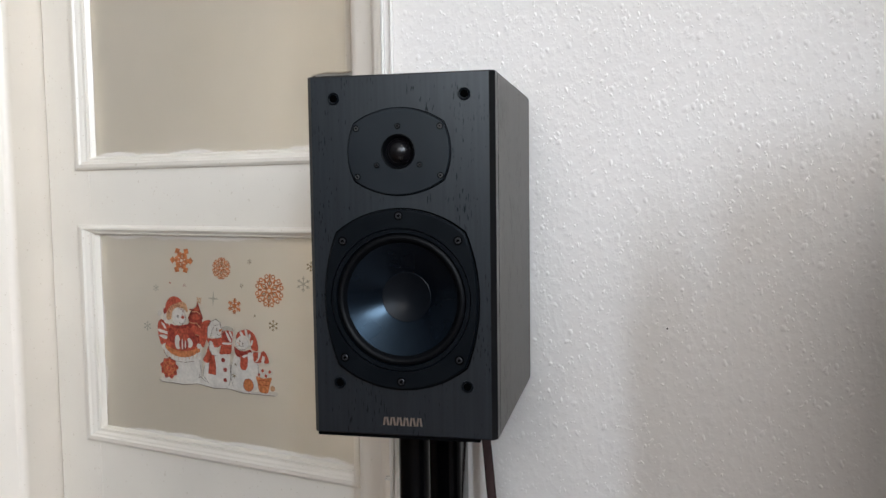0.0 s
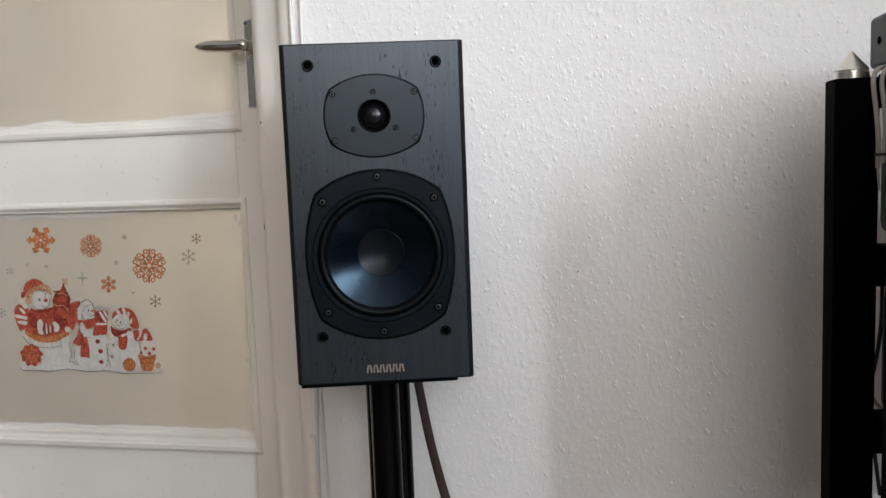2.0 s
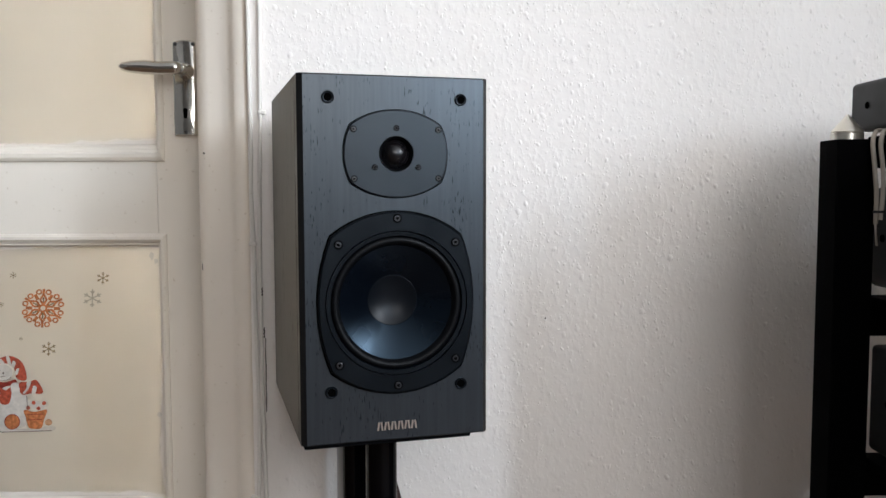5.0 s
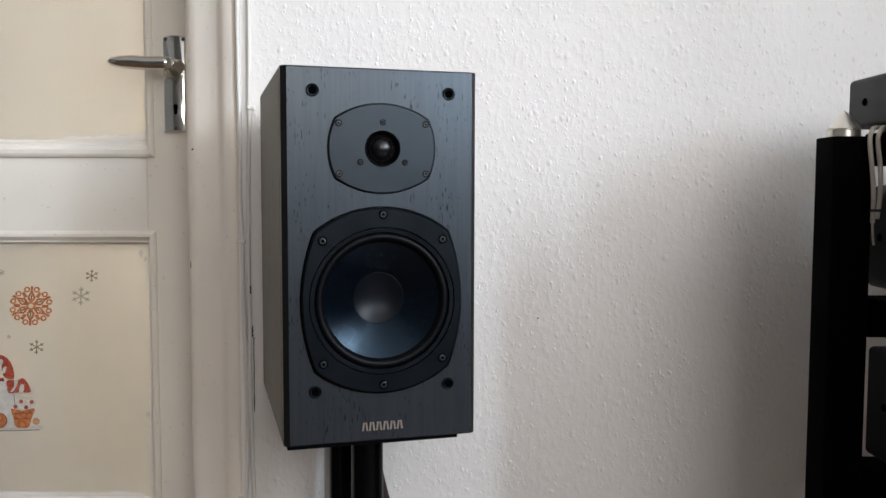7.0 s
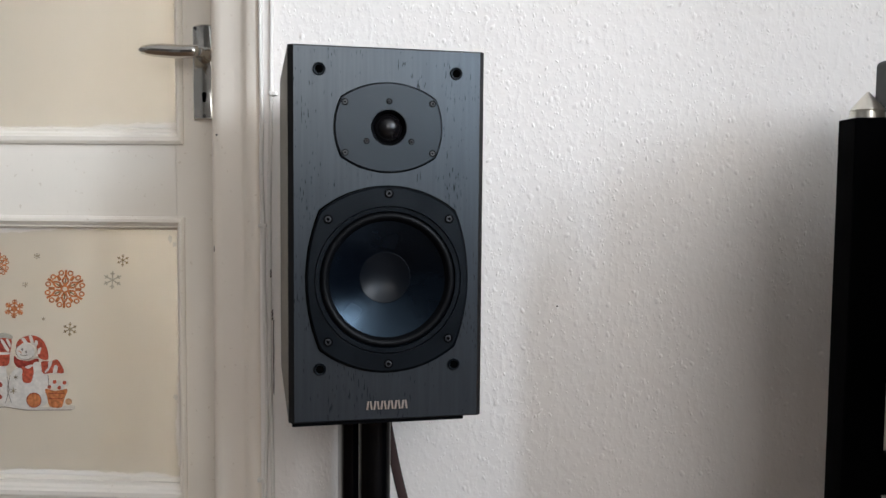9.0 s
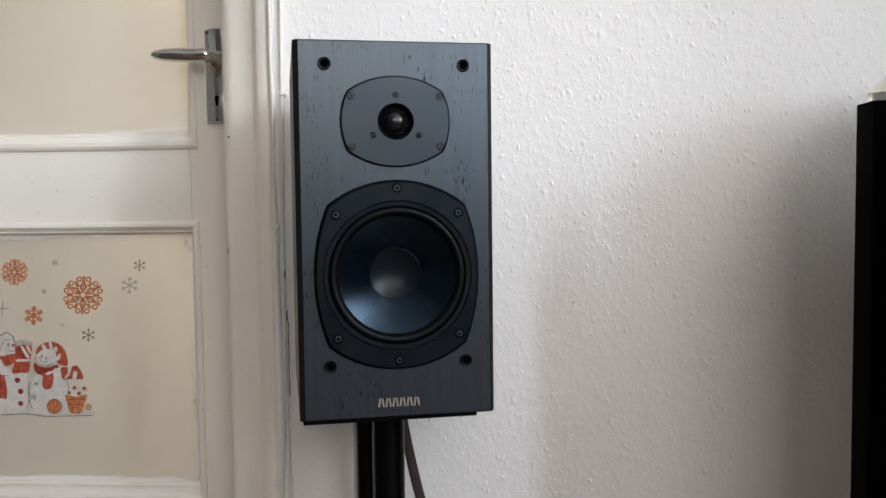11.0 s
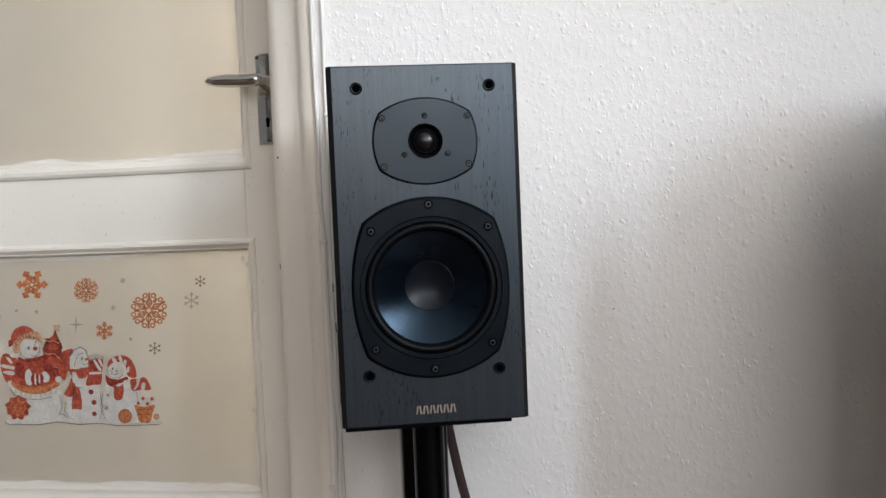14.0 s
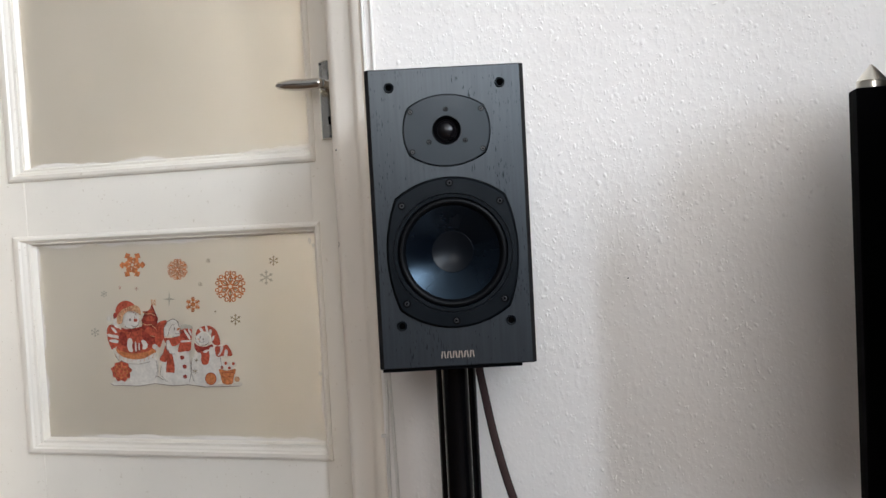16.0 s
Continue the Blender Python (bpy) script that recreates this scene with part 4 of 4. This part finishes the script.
# ---- the loudspeaker ----
def loudspeaker():
    sp = thing("loudspeaker", pose(-0.469 + 0.001, 0.798, 0.594, 0, 0, 15), "black ash bookshelf loudspeaker, grille off, on a stand", "loudspeaker")
    w, h, d, t, ch, cd = 0.1055, 0.399, 0.314, 0.026, 0.0058, 0.0065
    # cabinet of four boards and back, open to the front board
    cabinet = part("cabinet", box(-w, w, d - 0.016, d, 0, h, 0.001), M_SIDE, sp, "dark brown-black veneered cabinet")
    for x0, x1, z0, z1 in ((-w, -w + 0.016, 0, h), (w - 0.016, w, 0, h), (-w + 0.016, w - 0.016, h - 0.016, h), (-w + 0.016, w - 0.016, 0, 0.016)):
        part("board", box(x0, x1, t, d - 0.016, z0, z1), M_SIDE, cabinet)
    # front board with chamfered upright edges
    wc, tc = 0.153, 0.315
    bm = bmesh.new()
    hole_w, hole_t = circle_pts(0.0735, 64, 0, wc), circle_pts(0.0175, 40, 0, tc)
    rect = [(-w + ch, 0.0015), (w - ch, 0.0015), (w - ch, h - 0.0015), (-w + ch, h - 0.0015)]
    edges = []
    for loop in (rect, hole_w, hole_t):
        vs = [bm.verts.new((x, 0, z)) for x, z in loop]
        edges += [bm.edges.new((vs[i], vs[(i + 1) % len(vs)])) for i in range(len(vs))]
    bmesh.ops.triangle_fill(bm, use_beauty=True, use_dissolve=False, edges=edges)
    bmesh.ops.recalc_face_normals(bm, faces=bm.faces[:])
    if sum(f.normal.y for f in bm.faces) > 0:
        bmesh.ops.reverse_faces(bm, faces=bm.faces[:])
    baffle = part("front_board", bm, M_BAFFLE, sp, "black-stained ash front board")
    ring = [(-w + ch, 0.0), (-w, cd), (-w, t - 0.003), (-w + 0.002, t), (w - 0.002, t), (w, t - 0.003), (w, cd), (w - ch, 0.0)]
    bm = bmesh.new()
    lo, hi = [bm.verts.new((x, y, 0)) for x, y in ring], [bm.verts.new((x, y, h)) for x, y in ring]
    for i in range(7):
        if i != 3:
            bm.faces.new((lo[i], hi[i], hi[i + 1], lo[i + 1]))
    for z, z_in, row in ((0, 0.0015, lo), (h, h - 0.0015, hi)):
        a, b = bm.verts.new((-w + ch, 0, z_in)), bm.verts.new((w - ch, 0, z_in))
        c, e = bm.verts.new((-w + ch, 0.0015, z)), bm.verts.new((w - ch, 0.0015, z))
        bm.faces.new((a, b, e, c))
        bm.faces.new([row[0], c, e, row[7]] + row[6:0:-1])
    bmesh.ops.recalc_face_normals(bm, faces=bm.faces[:])
    part("board_edge", bm, M_EDGE, baffle, "black lacquered chamfered edge")

    # woofer
    frame_bm = plate(barrel(0.0868, 0.0998, 0.0725, 0.0735), [circle_pts(0.0795, 64)], -0.0055, 0.0, 0.0018, 0, wc)
    woofer = part("woofer", frame_bm, M_PLASTIC, sp, "black woofer in a bowed moulded frame", smooth=35)
    # Slightly larger black plate behind, to draw a dark outline round the frame.
    part("dark_outline", plate(barrel(0.0881, 0.1011, 0.0738, 0.0748), [circle_pts(0.0795, 64)], -0.0009, 0.0, 0.0002, 0, wc), M_RECESS_SHADE, woofer)
    part("trim_ring", lathe([(0.0797, 0.0052), (0.0795, 0.0008), (0.0783, 0.0008), (0.0780, 0.0050), (0.0738, 0.0048), (0.0731, 0.0030), (0.0727, -0.002)], 0, wc, 80), M_PLASTIC, woofer, smooth=25)
    part("surround", lathe([(0.0730, 0.0008), (0.0722, 0.0030), (0.0706, 0.0046), (0.0686, 0.0052), (0.0664, 0.0044), (0.0646, 0.0020), (0.0634, -0.0012), (0.0610, -0.0030)], 0, wc, 80), M_RUBBER, woofer, "black rubber surround", smooth=70)
    part("cone", lathe([(0.0628, -0.0016), (0.0560, -0.0052), (0.0480, -0.0098), (0.0400, -0.0146), (0.0330, -0.0192), (0.0255, -0.0243)], 0, wc, 96), M_CONE, woofer, "smooth dark polypropylene cone", smooth=60)
    part("dust_cap", lathe([(0.0285, -0.0222), (0.0278, -0.0217), (0.0264, -0.0224), (0.0200, -0.0256), (0.0120, -0.0280), (0.0050, -0.0291), (0, -0.0293)], 0, wc, 64), M_CAP, woofer, "concave dark dust cap", smooth=40)

    def screw(parent, x, z, out, r=0.0042, material=M_SCREW):
        s = part("screw", lathe([(r, 0), (r, 0.0006), (r * 0.85, 0.0009), (r * 0.55, 0.0009), (r * 0.5, 0.0002), (0, 0.0002)], x, z, 14, "y", -out), material, parent, smooth=30)
        # Flat black ring and disc paint the shade round and inside the screw head.
        bm = bmesh.new()
        a, b = circle_pts(r * 1.45, 18, x, z), circle_pts(r * 1.0, 18, x, z)
        va, vb = [bm.verts.new((p[0], -out - 0.0004, p[1])) for p in a], [bm.verts.new((p[0], -out - 0.0004, p[1])) for p in b]
        for i in range(18):
            bm.faces.new((va[i], va[(i + 1) % 18], vb[(i + 1) % 18], vb[i]))
        bm.faces.new([bm.verts.new((p[0], -out - 0.0012, p[1])) for p in circle_pts(r * 0.5, 10, x, z)][::-1])
        part("screw_recess", bm, M_RECESS_SHADE, parent)
        return s

    for x, z in ((0, 0.0925), (0.0655, 0.0655), (0.0655, -0.0645), (0, -0.0905), (-0.0645, -0.0650), (-0.0645, 0.0650)):
        screw(woofer, x, wc + z, 0.0055, 0.0035)

    # tweeter
    face = plate(barrel(0.0575, 0.0471, 0.0500, 0.0310), [circle_pts(0.0192, 40)], -0.0035, 0.0, 0.0012, 0, tc)
    tweeter = part("tweeter", face, M_FACE, sp, "black tweeter on a bowed face plate", smooth=35)
    # Dark outline round the face plate, drawn by a wider black plate.
    part("dark_outline", plate(barrel(0.0584, 0.0480, 0.0509, 0.0319), [circle_pts(0.0192, 40)], -0.0007, 0.0, 0.0002, 0, tc), M_RECESS_SHADE, tweeter)
    part("horn_ring", lathe([(0.0193, 0.0035), (0.0185, 0.0042), (0.0176, 0.0035), (0.0165, 0.0), (0.0150, -0.003), (0.0138, -0.0035)], 0, tc, 48), M_RUBBER, tweeter, smooth=30)
    part("dome", lathe([(0.0150, -0.0030), (0.0138, -0.0008), (0.0126, -0.0018), (0.0118, 0.0002), (0.0100, 0.0028), (0.0072, 0.0051), (0.0038, 0.0063), (0, 0.0067)], 0, tc, 48), M_DOME, tweeter, "shiny dark soft dome", smooth=60)
    for x, z in ((0, 0.0275), (0.0240, -0.0145), (-0.0240, -0.0145)):
        screw(tweeter, x, tc + z, 0.0035, 0.0022)
    for x, z in ((-0.0468, 0.0258), (0.0468, 0.0262), (-0.0464, -0.0268), (0.0470, -0.0264)):
        screw(tweeter, x, tc + z, 0.0035, 0.0025, M_SCREW_S)

    # sockets for the grille
    for x, z in ((-0.0733, 0.3742), (0.0732, 0.3746), (-0.0728, 0.0580), (0.0732, 0.0585)):
        socket = part("grille_socket", lathe([(0.0068, 0), (0.0068, 0.0015), (0.0060, 0.0024), (0.0048, 0.0022), (0.0043, 0.0006)], x, z, 24), M_PLASTIC, sp, smooth=40)
        part("socket_hole", lathe([(0.0044, 0.0007), (0, 0.0006)], x, z, 20), M_RECESS_SHADE, socket)

    # badge: a plain zigzag of slanted metal bars
    glyphs = []
    for k in range(12):
        a = 1 + 3.9 * k + (1.2 if k % 2 else 0)
        lean = -1.3 if k % 2 else 1.3
        glyphs.append(((a, 0), (a + 1.8, 0), (a + 1.8 + lean, 7.2), (a + lean, 7.2)))
    badge = None
    for g in glyphs:
        bm = bmesh.new()
        pts = [(-0.0240 + x * 0.00098, 0.0120 + z * 0.00125) for x, z in g]
        a, b = [bm.verts.new((x, 0.0, z)) for x, z in pts], [bm.verts.new((x, -0.0016, z)) for x, z in pts]
        bm.faces.new(b)
        for i in range(len(a)):
            bm.faces.new((a[i], a[(i + 1) % len(a)], b[(i + 1) % len(b)], b[i]))
        bmesh.ops.recalc_face_normals(bm, faces=bm.faces[:])
        if badge is None:
            badge = part("badge", bm, M_BADGE, sp, "silver-gold metal badge of slanted shapes")
        else:
            part("badge_bar", bm, M_BADGE, badge)
    return sp


loudspeaker()


# ---- its stand ----
def speaker_stand():
    st = thing("speaker_stand", pose(-0.469 + 0.001, 0.798, 0, 0, 0, 15), "gloss black twin-column loudspeaker stand on the floor", "speaker stand")
    part("top_plate", box(-0.1020, 0.086, 0.004, 0.29, 0.5895, 0.5938, 0.001), M_SATIN, st)
    part("front_column", lathe([(0.0185, 0), (0.0185, 0.5655)], -0.005, 0.024, 40, "z", 0.066), M_GLOSS, st, smooth=60)
    r = 0.014
    pts = []
    for cx, cy, a0 in ((0.029 - r, 0.24 - r, 0), (-0.033 + r, 0.24 - r, 90), (-0.033 + r, 0.165 + r, 180), (0.029 - r, 0.165 + r, 270)):
        pts += [(cx + r * math.cos(radians(a0 + 15 * k)), cy + r * math.sin(radians(a0 + 15 * k))) for k in range(7)]
    part("rear_column", extrude_profile(pts, 0.024, 0.5895), M_GLOSS, st, smooth=40)
    part("base_plate", box(-0.12, 0.12, -0.02, 0.32, 0.008, 0.024, 0.004), M_SATIN, st)
    for x in (-0.1, 0.1):
        for y in (0, 0.3):
            part("spike", lathe([(0.0, 0.0), (0.007, 0.008)], x, 0, 16, "z", y), M_SCREW, st)
    return st


speaker_stand()
cord = thing("speaker_cable", pose(0, 0, 0), "dark brown braided loudspeaker cable hanging behind the stand", "cable")
part("cord", tube([(-0.524, 1.112, 0.70), (-0.519, 1.106, 0.62), (-0.509, 1.096, 0.55), (-0.4965, 1.084, 0.49), (-0.480, 1.062, 0.43), (-0.458, 1.034, 0.37), (-0.432, 1.004, 0.31), (-0.40, 0.965, 0.22), (-0.38, 0.93, 0.10), (-0.31, 0.92, 0.012), (-0.1, 0.95, 0.0075)], 0.0068, 12, 0.6), M_CORD, cord, smooth=60)


# ---- the equipment rack ----
RX0, RX1, RY0, RY1 = 0.042, 0.40, 0.62, 0.901
PW, PD = 0.046, 0.046
RACK_TOP = 0.9275


def equipment_rack():
    rk = thing("equipment_rack", pose(0, 0, 0), "black square-post hi-fi rack with aluminium cones on top", "rack")
    for x in (RX0, RX1 - PW):
        for y in (RY0, RY1 - PD):
            post = part("post", box(x, x + PW, y, y + PD, 0.01, RACK_TOP, 0.0015), M_SATIN, rk)
            part("cone", lathe([(0.0185, 0.0), (0.0185, 0.0075), (0.0172, 0.0085), (0.0172, 0.0095), (0.0185, 0.0100), (0.0012, 0.0305), (0, 0.031)], x + PW / 2, RACK_TOP, 36, "z", y + PD / 2 + 0.002), M_ALU, post, "pointed aluminium cone", smooth=25)
            part("foot", lathe([(0.0, 0.0), (0.012, 0.001), (0.012, 0.01)], x + PW / 2, 0, 16, "z", y + PD / 2), M_SATIN, post)
    for z0, z1 in ((0.8945, 0.926), (0.695, 0.7355), (0.500, 0.540), (0.2, 0.24)):
        for y in (RY0 + 0.008, RY1 - PD + 0.008):
            part("rail", box(RX0 + PW, RX1 - PW, y, y + PD - 0.016, z0, z1, 0.002), M_SATIN, rk)
        part("shelf", box(RX0 + PW + 0.006, RX1 - PW - 0.006, RY0 + 0.03, RY1 - 0.012, z1 - 0.004, z1 + 0.006, 0.002), M_SATIN, rk)
    return rk


equipment_rack()


def component(name, label, category, x0, x1, y0, y1, z0, z1, shelf, r=0.006):
    ob = thing(name, pose(0, 0, 0), label, category)
    part("casing", box(x0, x1, y0, y1, z0, z1, r, 3), M_AMP, ob, smooth=30)
    for x in (x0 + 0.04, x1 - 0.04):
        for y in (y0 + 0.04, y1 - 0.04):
            part("foot", lathe([(0.014, 0), (0.014, z0 - shelf + 0.001)], x, shelf, 16, "z", y), M_SATIN, ob)
    bm = lathe([(0.0045, 0.0), (0.004, 0.0012), (0.0022, 0.0012), (0.002, 0.0004), (0, 0.0004)], 0, 0, 14)
    bmesh.ops.rotate(bm, verts=bm.verts[:], matrix=Matrix.Rotation(radians(-90), 3, "Z"))
    bmesh.ops.translate(bm, verts=bm.verts[:], vec=(x0 - 0.0002, y1 - 0.042, (z0 + z1) / 2))
    part("screw", bm, M_RECESS_SHADE, ob)
    return ob


component("amplifier", "black metal amplifier standing on the rack's top shelf", "amplifier", 0.0995, 0.34, 0.68, 0.9435, 0.941, 1.0005, 0.932)
component("power_supply", "dark grey hi-fi unit on the rack's middle shelf", "hi-fi unit", 0.0985, 0.34, 0.64, 0.897, 0.752, 0.872, 0.7415, 0.014)
component("disc_player", "black hi-fi unit on the rack's lower shelf", "hi-fi unit", 0.0985, 0.34, 0.64, 0.874, 0.556, 0.684, 0.546)
lead = thing("interconnect_lead", pose(0, 0, 0), "beige lead pair hanging down beside the rack post", "cable")
part("cord", tube([(0.112, 0.880, 0.9365), (0.098, 0.866, 0.938), (0.084, 0.852, 0.935), (0.0785, 0.8465, 0.922), (0.0810, 0.8455, 0.895), (0.0840, 0.845, 0.862), (0.0840, 0.845, 0.829)], 0.0026, 10), M_LEAD, lead, smooth=60)
part("cord", tube([(0.120, 0.878, 0.9365), (0.106, 0.862, 0.938), (0.092, 0.849, 0.935), (0.0865, 0.844, 0.920), (0.0895, 0.843, 0.892), (0.0905, 0.843, 0.862), (0.0880, 0.843, 0.834)], 0.0026, 10), M_LEAD, lead, smooth=60)
part("cable_tie", lathe([(0.0066, 0), (0.0066, 0.003)], 0.0865, 0.842, 16, "z", 0.844), M_LEAD_B, lead)
part("bare_end", tube([(0.0840, 0.845, 0.831), (0.0850, 0.845, 0.816), (0.0865, 0.845, 0.804)], 0.0014, 6), M_BADGE, lead)
for pts, mat, label in (([(0.105, 0.93, 0.72), (0.10, 0.935, 0.66), (0.098, 0.94, 0.60), (0.108, 0.945, 0.52), (0.12, 0.94, 0.42)], M_LEAD_B, "thin black lead hanging behind the rack"),
                        ([(0.115, 0.935, 0.73), (0.118, 0.94, 0.65), (0.112, 0.945, 0.58), (0.095, 0.945, 0.52), (0.09, 0.94, 0.40)], M_LEAD_B, "thin black lead hanging behind the rack"),
                        ([(0.094, 0.95, 0.59), (0.10, 0.95, 0.565), (0.12, 0.945, 0.53), (0.17, 0.94, 0.49)], M_LEAD, "pale lead crossing behind the rack")):
    ob = thing("hanging_lead", pose(0, 0, 0), label, "cable")
    part("cord", tube(pts, 0.0025, 8), mat, ob, smooth=60)
